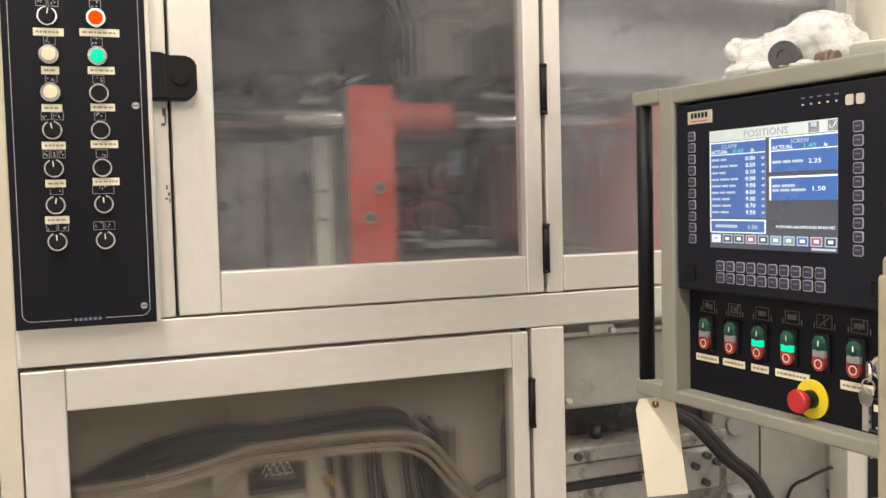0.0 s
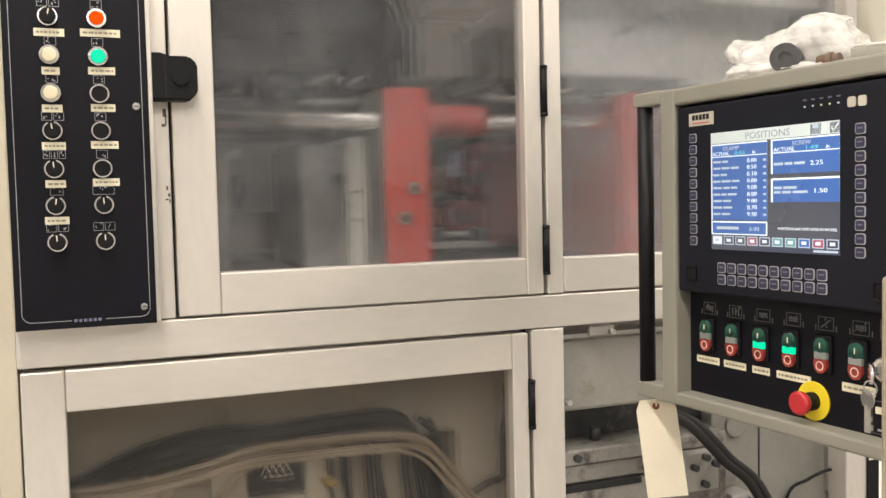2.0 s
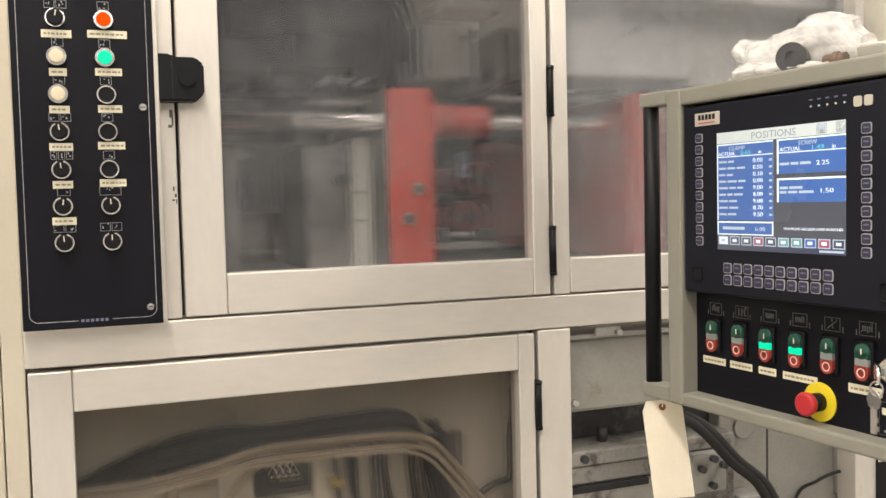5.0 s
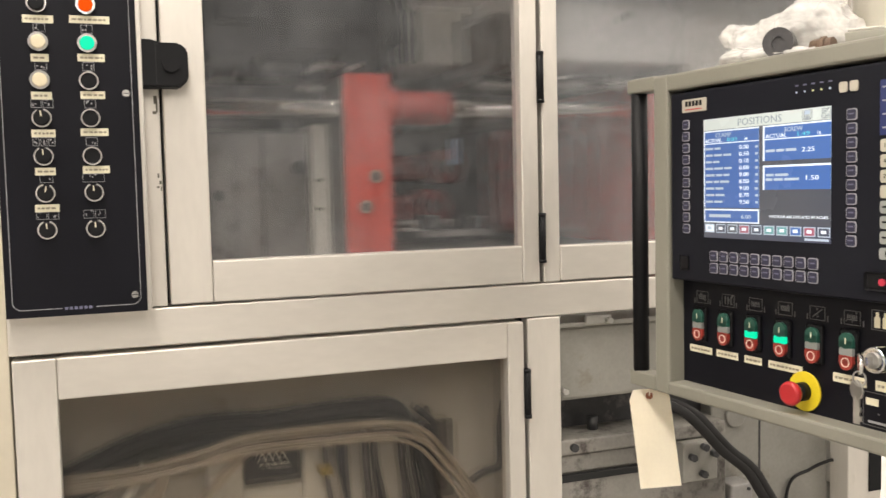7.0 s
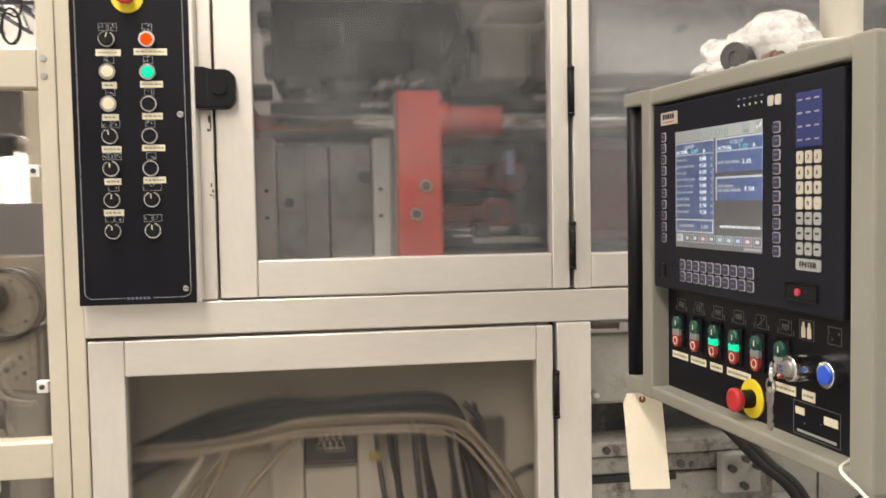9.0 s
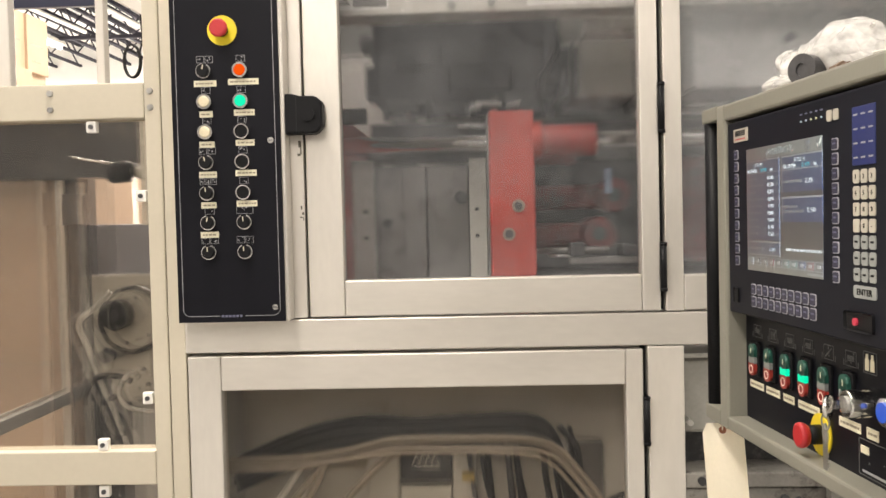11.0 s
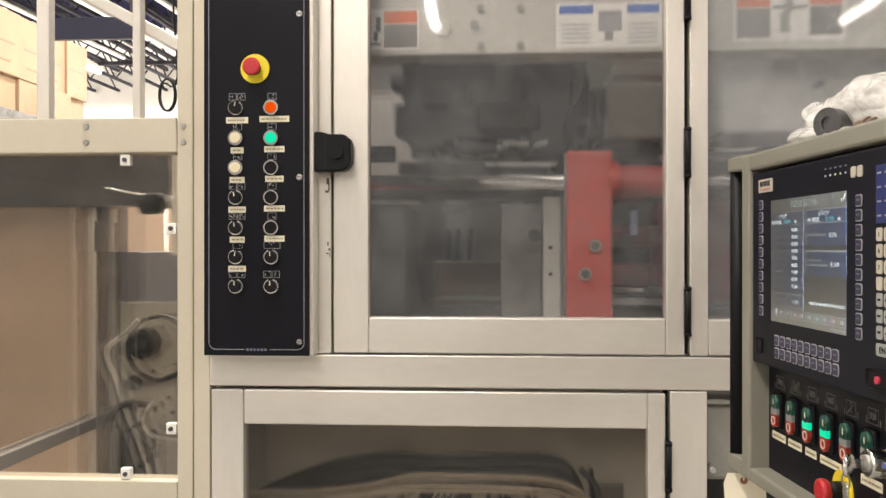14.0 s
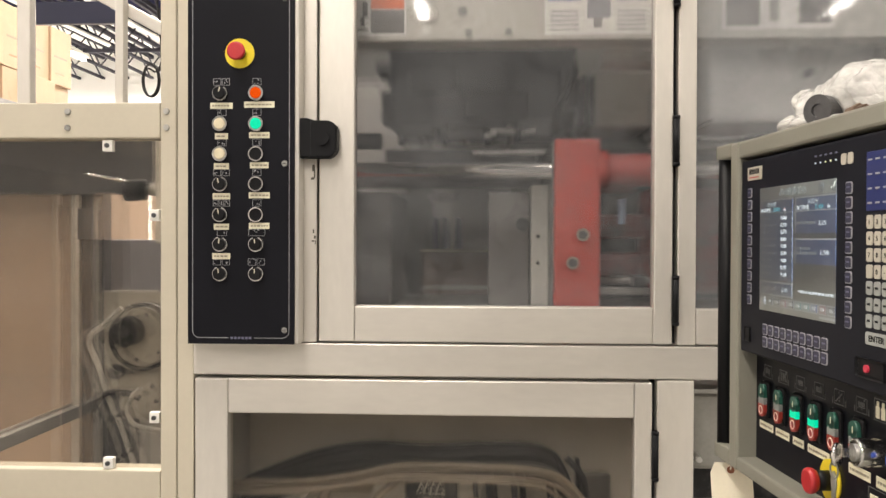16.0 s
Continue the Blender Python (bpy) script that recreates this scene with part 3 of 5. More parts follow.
def icon(x, z, w, h, parent, n=1, y=PY, material=LINE, rnd=random.Random(9)):
    g = bmesh.new()
    t = 0.0007
    for k in range(n):
        x0, x1 = x - w / 2 + k * w / n, x - w / 2 + (k + 1) * w / n - (0.002 if n > 1 else 0)
        for dims in ((x0, x1, z + h / 2 - t, z + h / 2), (x0, x1, z - h / 2, z - h / 2 + t), (x0, x0 + t, z - h / 2, z + h / 2), (x1 - t, x1, z - h / 2, z + h / 2)):
            box(dims[0], dims[1], y - 0.0006, y, dims[2], dims[3], bm=g)
        for _ in range(3):
            cx, cz = rnd.uniform(x0 + 0.002, x1 - 0.004), z + rnd.uniform(-0.35, 0.3) * h
            box(cx, cx + rnd.uniform(0.001, 0.003), y - 0.0006, y, cz, cz + rnd.uniform(0.001, 0.004), bm=g)
    tagged(part("pictogram", g, material, parent), kind="stuff")


C1, C2 = -0.061, 0.013
ROWZ = (1.757, 1.695, 1.634, 1.573, 1.511, 1.451, 1.391)
knob(C1, ROWZ[0], panel, 12)
lens(C1, ROWZ[1], CREAMCAP, panel, "cream lit push button")
lens(C1, ROWZ[2], CREAMCAP, panel, "cream lit push button")
for i in (3, 4, 5, 6):
    knob(C1, ROWZ[i], panel, (-8, -5, 8, -4)[i - 3])
lens(C2, ROWZ[0], ORANGE, panel, "lit orange push button")
lens(C2, ROWZ[1], GREEN, panel, "lit green push button")
for i in (2, 3, 4):
    plain(C2, ROWZ[i], panel)
for i in (5, 6):
    knob(C2, ROWZ[i], panel, -3)
for i, w in enumerate((0.046, 0.027, 0.031, 0.036, 0.031, 0.037)):
    tape(C1 + 0.001, ROWZ[i] - 0.0245, w, panel)
for i, w in enumerate((0.062, 0.042, 0.038, 0.043, 0.042)):
    tape(C2 + 0.005, ROWZ[i] - 0.0225, w, panel)
for i, (n, w) in enumerate(((2, 0.036), (1, 0.018), (1, 0.018), (2, 0.036), (3, 0.036), (1, 0.02), (2, 0.036))):
    icon(C1 + 0.002, ROWZ[i] + 0.024, w, 0.014, panel, n)
for i, (n, w) in enumerate(((1, 0.018), (1, 0.018), (1, 0.018), (1, 0.018), (1, 0.018), (1, 0.034), (2, 0.036))):
    icon(C2, ROWZ[i] + 0.024, w, 0.014, panel, n)

# door latch
l = thing("door_latch", "black plastic safety latch bridging the door gap", "latch")
shape = bmesh.new()
pts = [(0.088, 1.636), (0.094, 1.628), (0.160, 1.628), (0.174, 1.642), (0.174, 1.692), (0.160, 1.704), (0.124, 1.704), (0.118, 1.709), (0.094, 1.709), (0.088, 1.702)]
lo = [shape.verts.new((x, FACE - 0.003, z)) for x, z in pts]
hi = [shape.verts.new((x, FACE - 0.040, z)) for x, z in pts]
shape.faces.new(lo)
shape.faces.new(hi[::-1])
for i in range(len(pts)):
    k = (i + 1) % len(pts)
    shape.faces.new((lo[i], hi[i], hi[k], lo[k]))
bmesh.ops.recalc_face_normals(shape, faces=shape.faces[:])
bmesh.ops.bevel(shape, geom=shape.edges[:], offset=0.003, segments=2, affect="EDGES")
part("housing", shape, RUBBER, l)
part("turn_knob", rod((0.145, FACE - 0.046, 1.667), (0.145, FACE - 0.039, 1.667), 0.014, 20), RUBBER, l)
part("seam", box(0.120, 0.1215, FACE - 0.0408, FACE - 0.0395, 1.63, 1.703), GAP, l)


# ---------------------------------------------------------------- operator terminal
HM = pose(0.8835, 1.2213, 0.0028, 0, 0, -84.32)
hmi = thing("operator_terminal", "grey-beige operator terminal with a lit screen and black keypad", "control terminal", at=HM)
U0, U1, Z0, Z1 = -0.064, 0.503, 1.098, 1.614
HB = 0.27
part("side_wall", box(U0, U0 + 0.034, -0.006, HB, Z0, Z1, 0.004), GREYBOX, hmi)
part("side_wall", box(U1 - 0.040, U1, -0.006, HB, Z0, Z1, 0.004), GREYBOX, hmi)
part("top_wall", box(U0 + 0.032, U1 - 0.038, -0.0055, HB, Z1 - 0.027, Z1 - 0.0005, 0.004), GREYBOX, hmi)
part("bottom_wall", box(U0 + 0.032, U1 - 0.038, -0.0055, HB, Z0 + 0.0005, Z0 + 0.022, 0.004), GREYBOX, hmi)
part("back_wall", box(U0 + 0.01, U1 - 0.01, HB - 0.004, HB + 0.002, Z0 + 0.01, Z1 - 0.01), GREYBOX, hmi)
part("lower_plate", box(U0 + 0.033, U1 - 0.039, 0.026, 0.032, Z0 + 0.02, 1.60), PLATE, hmi, "black lower switch plate")
bez = part("display_module", box(-0.026, 0.447, -0.002, 0.03, 1.288, 1.582, 0.003), BEZEL, hmi, "charcoal display module")
LY = 0.026

# display
S0, S1, T0, T1 = 0.050, 0.286, 1.358, 1.536
scr = part("display", box(S0, S1, -0.0024, -0.001, T0, T1), SCR["grey"], hmi, "lit screen with blue tables")


def sc(name, a, b, c, e, colour, y=-0.0028):
    """A patch on the display in fractions of its width and height from the top left."""
    return part(name, box(S0 + a * (S1 - S0), S0 + b * (S1 - S0), y, -0.0022, T1 - e * (T1 - T0), T1 - c * (T1 - T0)), SCR[colour], scr)


def st(body, a, c, size, colour, width=None, y=-0.0034):
    o = words("lettering", body, size, S0 + a * (S1 - S0), y, T1 - c * (T1 - T0), SCR[colour], scr, width)
    return o


sc("header", 0, 1, 0, 0.095, "head")
st("POSITIONS", 0.30, 0.078, 0.0145, "title", 0.082)
sc("icon", 0.80, 0.875, 0.010, 0.088, "navy")
sc("icon_label", 0.818, 0.857, 0.014, 0.045, "dim", -0.0031)
sc("icon_label", 0.825, 0.850, 0.060, 0.086, "title", -0.0031)
sc("icon", 0.935, 1.0, 0.010, 0.088, "navy")
tick = bmesh.new()
for (a, c), (b, e) in (((0.945, 0.045), (0.962, 0.075)), ((0.962, 0.075), (0.995, 0.018))):
    rod((S0 + a * (S1 - S0), -0.0032, T1 - c * (T1 - T0)), (S0 + b * (S1 - S0), -0.0032, T1 - e * (T1 - T0)), 0.0011, 6, bm=tick)
part("tick_mark", tick, SCR["head"], scr)
sc("frame", 0.0, 0.475, 0.10, 0.745, "white", -0.0026)
sc("table", 0.012, 0.475, 0.112, 0.745, "blue")
sc("rule", 0.012, 0.475, 0.205, 0.213, "white", -0.0030)
sc("frame", 0.505, 1.0, 0.10, 0.375, "white", -0.0026)
sc("table", 0.52, 1.0, 0.112, 0.375, "blue")
sc("rule", 0.52, 1.0, 0.205, 0.213, "white", -0.0030)
sc("frame", 0.505, 1.0, 0.41, 0.60, "white", -0.0026)
sc("table", 0.52, 1.0, 0.425, 0.60, "blue")
sc("frame", 0.0, 0.475, 0.755, 0.87, "white", -0.0026)
sc("table", 0.012, 0.465, 0.768, 0.86, "blue")
st("CLAMP", 0.11, 0.158, 0.0085, "dim", 0.032)
st("ACTUAL", 0.015, 0.20, 0.0085, "white", 0.036)
st("0.03", 0.21, 0.20, 0.0085, "cyan", 0.020)
st("in", 0.36, 0.20, 0.0085, "white")
st("SCREW", 0.67, 0.158, 0.0085, "dim", 0.032)
st("ACTUAL", 0.53, 0.20, 0.0085, "white", 0.038)
st("1.49", 0.76, 0.20, 0.0085, "cyan", 0.020)
st("in", 0.91, 0.20, 0.0085, "white")
VALS = ("0.00", "0.50", "0.10", "0.00", "9.00", "8.00", "9.00", "8.70", "9.50")
rnd = random.Random(3)
for i, v in enumerate(VALS):
    c = 0.268 + i * 0.0555
    st(v, 0.315, c, 0.0088, "white", 0.0185)
    a = 0.02
    for _ in range(rnd.choice((2, 2, 3))):
        w = rnd.uniform(0.045, 0.085)
        sc("caption", a, a + w, c - 0.026, c - 0.008, "dim", -0.0030)
        a += w + 0.012
    sc("unit", 0.445, 0.468, c - 0.022, c - 0.004, "dim", -0.0030)
st("2.25", 0.80, 0.318, 0.0088, "white", 0.021)
for a, b in ((0.53, 0.60), (0.612, 0.67), (0.682, 0.76)):
    sc("caption", a, b, 0.287, 0.308, "dim", -0.0030)
st("1.50", 0.82, 0.53, 0.0088, "white", 0.021)
for a, b, c in ((0.53, 0.59, 0.476), (0.602, 0.70, 0.476), (0.53, 0.58, 0.511), (0.592, 0.66, 0.511), (0.672, 0.78, 0.511)):
    sc("caption", a, b, c, c + 0.02, "dim", -0.0030)
st("6.00", 0.33, 0.833, 0.0085, "dim", 0.019)
sc("caption", 0.05, 0.24, 0.80, 0.825, "dim", -0.0030)
st("POSITIONS ARE DISPLAYED IN INCHES", 0.56, 0.82, 0.0055, "white", 0.100)
sc("strip", 0, 1, 0.875, 1.0, "navy", -0.0026)
for i, c in enumerate(("white", "navy", "grey", "red", "navy", "teal", "teal", "blue", "red", "navy")):
    x = 0.012 + i * 0.1
    sc("key_frame", x, x + 0.084, 0.882, 0.955, "dim", -0.0028)
    sc("key_face", x + 0.008, x + 0.078, 0.890, 0.947, c, -0.0031)
    sc("glyph", x + 0.025, x + 0.060, 0.905, 0.930, "white" if c != "white" else "dim", -0.0034)
sc("clock_bar", 0.82, 0.99, 0.968, 0.985, "dim", -0.0030)


def pad(x, z, w, h, r, y0, y1):
    """A flat pad with rounded corners that faces -y."""
    bm = bmesh.new()
    pts = []
    for cx, cz, a0 in ((1, 1, 0), (1, -1, 90), (-1, -1, 180), (-1, 1, 270)):
        for k in range(4):
            a = radians(a0 + 30 * k)
            pts.append((x + cx * (w / 2 - r) + r * math.sin(a), z + cz * (h / 2 - r) + r * math.cos(a)))
    lo = [bm.verts.new((px, y1, pz)) for px, pz in pts]
    hi = [bm.verts.new((px, y0, pz)) for px, pz in pts]
    bm.faces.new(lo)
    bm.faces.new(hi[::-1])
    for i in range(len(pts)):
        k = (i + 1) % len(pts)
        bm.faces.new((lo[i], hi[i], hi[k], lo[k]))
    bmesh.ops.recalc_face_normals(bm, faces=bm.faces[:])
    return bm


def key(x, z, w, h, face, parent, rim=KEYRIM):
    k = part("key", pad(x, z, w, h, 0.0032, -0.0032, -0.0015), rim, parent)
    if face:
        part("key_face", pad(x, z, w - 0.0026, h - 0.0026, 0.0022, -0.0038, -0.003), face, k)
        part("legend", box(x - w * 0.25, x + w * 0.25, -0.0041, -0.0037, z - h * 0.02, z + h * 0.12), FAINT, k)


for i in range(10):
    key(0.0105, 1.5312 - i * 0.0179, 0.0155, 0.0145, KEYBLUE, hmi)
    key(0.3177, 1.5224 - i * 0.0177, 0.0155, 0.0145, KEYBLUE, hmi)
    for j in range(2):
        key(0.071 + i * 0.02075, 1.3302 - j * 0.0182, 0.0165, 0.0158, KEYBLUE, hmi)
part("maker_badge", box(0.002, 0.056, -0.0034, -0.0015, 1.550, 1.570, 0.001), KEYWHITE, hmi, "white maker's badge")
g = bmesh.new()
for k in range(5):
    box(0.010 + k * 0.0078, 0.0155 + k * 0.0078, -0.0038, -0.0033, 1.559, 1.567, bm=g)
part("badge_mark", g, RUBBER, hmi)
part("badge_stripe", box(0.010, 0.047, -0.0038, -0.0033, 1.5535, 1.555), REDCAP, hmi)
for i in range(5):
    part("indicator", rod((0.2292 + i * 0.0137, -0.0032, 1.5585), (0.2292 + i * 0.0137, -0.0015, 1.5585), 0.0013, 10), SCR["yellow"] if i in (2, 3) else SCR["dim"], hmi, "small indicator light")
    part("indicator_print", box(0.2262 + i * 0.0137, 0.2322 + i * 0.0137, -0.0026, -0.0015, 1.5665, 1.5685), FAINT, hmi)
for u in (0.3045, 0.3205):
    key(u, 1.5575, 0.0125, 0.0135, None, hmi, KEYWHITE)
part("blue_pad", box(0.3580, 0.4085, -0.0030, -0.0015, 1.4935, 1.5605, 0.0008), PADBLUE, hmi, "blue function keypad")
for i in range(3):
    for j in range(4):
        part("legend", box(0.3620 + i * 0.0165, 0.3710 + i * 0.0165, -0.0034, -0.0028, 1.5505 - j * 0.0163, 1.5525 - j * 0.0163), LINE, hmi)
        key(0.3663 + i * 0.0172, 1.4812 - j * 0.0187, 0.0135, 0.0155, None, hmi, KEYWHITE)
        words("digit", "123456789 0-"[j * 3 + i], 0.008, 0.3643 + i * 0.0172, -0.0036, 1.4785 - j * 0.0187, RUBBER, hmi) if (i, j) != (0, 3) else None
    for j in range(3):
        key(0.3663 + i * 0.0172, 1.4064 - j * 0.0187, 0.0135, 0.0155, None, hmi, KEYGREY)
        part("legend", box(0.3633 + i * 0.0172, 0.3693 + i * 0.0172, -0.0038, -0.0031, 1.4055 - j * 0.0187, 1.408 - j * 0.0187), RUBBER, hmi)
key(0.3835, 1.3495, 0.049, 0.0145, None, hmi, KEYGREY)
words("lettering", "ENTER", 0.0105, 0.3670, -0.0037, 1.3460, RUBBER, hmi, 0.033)
part("port_recess", box(0.3390, 0.4030, -0.0030, -0.0015, 1.303, 1.326, 0.004), RUBBER, hmi)
part("red_lamp", rod((0.3645, -0.006, 1.3145), (0.3645, -0.002, 1.3145), 0.0045, 14), mat("red_lamp_lit", (0.35, 0.02, 0.04), 0.4, emit=(1, 0.05, 0.12), power=0.15), hmi, "small lit red lamp")
part("key_slot", box(-0.004, 0.016, -0.004, -0.0015, 1.305, 1.328, 0.003), RUBBER, hmi)

# start/stop switches
for i in range(6):
    u = 0.0125 + i * 0.0564
    z = 1.2178
    s = part("start_stop_switch", box(u - 0.0145, u + 0.0145, LY - 0.005, LY, z - 0.0275, z + 0.0275, 0.004), RUBBER, hmi, "double push button, green above red")
    gm = rod((u, LY - 0.0105, z + 0.013), (u, LY - 0.0045, z + 0.013), 0.0105, 20)
    box(u - 0.0105, u + 0.0105, LY - 0.0105, LY - 0.0045, z + 0.004, z + 0.013, bm=gm)
    part("start_key", gm, DGREEN, s, "green start key")
    part("start_mark", box(u - 0.0008, u + 0.0008, LY - 0.011, LY - 0.0104, z + 0.009, z + 0.017), TAPE, s)
    part("lamp", box(u - 0.0105, u + 0.0105, LY - 0.0105, LY - 0.0045, z - 0.0065, z + 0.0035, 0.001), GREEN if i in (2, 3) else GREYLENS, s, "lit green lamp" if i in (2, 3) else "unlit lamp")
    gm = rod((u, LY - 0.0105, z - 0.016), (u, LY - 0.0045, z - 0.016), 0.0098, 20)
    box(u - 0.0105, u + 0.0105, LY - 0.0105, LY - 0.0045, z - 0.017, z - 0.007, bm=gm)
    part("stop_key", gm, REDKEY, s, "red stop key")
    part("stop_ring", ring((u, z - 0.0155), 0.0052, 0.0066, LY - 0.0111, LY - 0.0104, 20), mat("stop_ring_ink", (0.8, 0.6, 0.5), 0.5) if i == 0 else bpy.data.materials["stop_ring_ink"], s)
    icon(u + 0.002, z + 0.0425, 0.026, 0.019, hmi, 1, LY, DULLINE)
    glyph = bmesh.new()
    gx, gz = u + 0.002, z + 0.0425
    box(gx - 0.018, gx - 0.0165, LY - 0.0006, LY, gz - 0.010, gz - 0.002, bm=glyph)
    box(gx + 0.0165, gx + 0.018, LY - 0.0006, LY, gz - 0.010, gz - 0.002, bm=glyph)
    if i == 4:
        rod((gx - 0.008, LY - 0.0006, gz - 0.006), (gx + 0.008, LY - 0.0006, gz + 0.006), 0.0009, 6, bm=glyph)
    elif i == 1:
        for k in (-0.006, 0, 0.006):
            box(gx + k - 0.001, gx + k + 0.001, LY - 0.0007, LY, gz - 0.006, gz + 0.006, bm=glyph)
    else:
        box(gx - 0.008, gx + 0.008, LY - 0.0007, LY, gz - 0.003, gz - 0.0018, bm=glyph)
        for k in range(5):
            box(gx - 0.008 + k * 0.0034, gx - 0.0062 + k * 0.0034, LY - 0.0007, LY, gz - 0.001, gz + 0.004, bm=glyph)
    tagged(part("pictogram", glyph, DULLINE, hmi), kind="stuff")
for i, w in enumerate((0.050, 0.046, 0.034, 0.062)):
    tape(0.0125 + i * 0.0564 + (-0.002, 0.0, -0.003, 0.002)[i], 1.1765, w, hmi, LY, 0.011)
tape(0.293, 1.178, 0.052, hmi, LY, 0.012)
tape(0.346, 1.178, 0.026, hmi, LY, 0.013)
estop(0.220, 1.149, LY, hmi, 0.0275, 0.018)
for k in (0.3345, 0.3465):
    sg = box(k - 0.0042, k + 0.0042, LY - 0.001, LY, 1.252, 1.266, 0.0004)
    box(k - 0.002, k + 0.002, LY - 0.001, LY, 1.2662, 1.272, bm=sg)
    part("switch_sign", sg, TAPE, hmi, "cream bottle-shaped switch sign")
icon(0.341, 1.262, 0.030, 0.026, hmi, 1, LY, DULLINE)
icon(0.396, 1.262, 0.026, 0.022, hmi, 1, LY, DULLINE)
k = part("key_switch", rod((0.362, LY - 0.042, 1.219), (0.362, LY, 1.219), 0.0165, 28, b=0.002), CHROME, hmi, "chrome key switch")
part("barrel", rod((0.362, LY - 0.045, 1.219), (0.362, LY - 0.041, 1.219), 0.010, 20), STEEL, k)
kb = rod((0.3580, LY - 0.063, 1.216), (0.3615, LY - 0.0595, 1.216), 0.0140, 8)
box(0.360, 0.364, LY - 0.055, LY - 0.040, 1.214, 1.224, bm=kb)
part("key", kb, CHROME, k, "key in the switch")
part("split_ring", ring((0.362, 1.199), 0.0085, 0.0100, LY - 0.0665, LY - 0.065, 20), STEEL, k)
kk = rod((0.356, LY - 0.064, 1.184), (0.3565, LY - 0.062, 1.184), 0.0125, 8)
box(0.352, 0.3605, LY - 0.064, LY - 0.062, 1.142, 1.176, bm=kk)
box(0.3605, 0.3635, LY - 0.064, LY - 0.062, 1.146, 1.152, bm=kk)
box(0.3605, 0.3625, LY - 0.064, LY - 0.062, 1.157, 1.163, bm=kk)
part("spare_key", kk, STEEL, k, "hanging steel key")
b = part("blue_button", rod((0.404, LY - 0.020, 1.217), (0.404, LY, 1.217), 0.0165, 28, 0.0155, b=0.001), CHROME, hmi, "blue push button in a steel ring")
part("cap", rod((0.404, LY - 0.0225, 1.217), (0.404, LY - 0.019, 1.217), 0.0115, 24), BLUECAP, b)
icon(0.361, 1.146, 0.094, 0.044, hmi, 1, LY, DULLINE)
part("name_tape", box(0.319, 0.337, LY - 0.001, LY, 1.151, 1.160), TAPE, hmi)
part("name_tape", box(0.377, 0.403, LY - 0.001, LY, 1.149, 1.159), TAPE, hmi)
part("name_print", box(0.322, 0.400, LY - 0.0006, LY, 1.128, 1.131), LINE, hmi)

# grab handle
hd = part("grab_handle", rod((-0.119, 0.009, 1.122), (-0.119, 0.009, 1.594), 0.0135, 20), RUBBER, hmi, "black tubular grab handle")
part("bracket", box(-0.134, -0.0645, -0.005, 0.026, 1.592, 1.616, 0.003), GREYBOX, hd, "grey bracket")
part("bracket", box(-0.134, -0.0645, -0.005, 0.026, 1.098, 1.124, 0.003), GREYBOX, hd, "grey bracket")
for z in (1.16, 1.245, 1.42, 1.55):
    part("side_screw", rod((-0.067, 0.02, z), (-0.064, 0.02, z), 0.004, 10), GREYBOX, hmi)

part("white_wire", tube([(0.428, LY, 1.122), (0.434, LY - 0.006, 1.121), (0.455, -0.010, 1.117), (0.490, -0.014, 1.106), (0.509, -0.004, 1.090), (0.512, 0.03, 1.075), (0.495, 0.06, 1.110)], 0.0022, 8), WHITE, hmi, "thin white wire")
# hanging tag
tg = thing("manila_tag", "blank manila card tag hung from the terminal handle", "tag", at=pose(0.886, 1.3255, 1.0835, 0, 0, -27) @ pose(0, 0, 0, -9, -6, 0))
tm = bmesh.new()
nx, nz = 4, 10
grid = []
for j in range(nz + 1):
    z = 0.012 - 0.166 * j / nz
    w = 0.034 if j > 0 else 0.026
    grid.append([tm.verts.new((-w + 2 * w * i / nx, 0.0006 * math.sin(i * 0.5 + j * 0.25) * (j / nz), z)) for i in range(nx + 1)])
for j in range(nz):
    for i in range(nx):
        tm.faces.new((grid[j][i], grid[j + 1][i], grid[j + 1][i + 1], grid[j][i + 1]))
bmesh.ops.solidify(tm, geom=tm.faces[:], thickness=0.0006)
part("card", tm, PAPER, tg)
part("eyelet", rod((0, -0.002, 0), (0, 0.002, 0), 0.006, 16), mat("brown_eyelet", (0.25, 0.09, 0.04), 0.6), tg, "brown eyelet")
part("string", tube([(0, -0.002, 0), (0.001, -0.003, 0.008), (0.001, 0.001, 0.020), (0.001, 0.006, 0.044)], 0.0011, 6, 4), PAPER, tg)


# ---------------------------------------------------------------- inside the clamp
def platen(x0, x1, label):
    t = thing("clamp_platen", label, "machine platen", "clamp platens")
    part("plate", box(x0, x1, 1.91, 2.55, 1.295, 1.695, 0.006), RED, t)
    return t


front = platen(0.514, 0.620, "red enamelled moving platen on polished tie bars")
for x, z in ((0.580, 1.474), (0.557, 1.409)):
    c = part("bolt_washer", rod((x, 1.905, z), (x, 1.91, z), 0.015, 20), HOSE, front)
    part("bolt_socket", rod((x, 1.9035, z), (x, 1.906, z), 0.0095, 12), DARK, c)
part("bushing", rod((0.615, 1.96, 1.626), (0.768, 1.96, 1.626), 0.038, 28, b=0.006), REDSHADE, front, "red tie-bar bushing")
part("rear_bushing", rod((0.615, 2.40, 1.628), (0.768, 2.40, 1.628), 0.034, 28), REDSHADE, front)
# Dark plate added over the red side in place of a shaded gap.
part("gap_dark_plate", box(0.5100, 0.5135, 1.914, 2.54, 1.297, 1.69), MOULD, front, "dark plate standing in for the shaded gap")
part("mould_plate", box(0.466, 0.5095, 2.04, 2.44, 1.295, 1.595, 0.003), LIGHT, front, "pale steel mould plate")
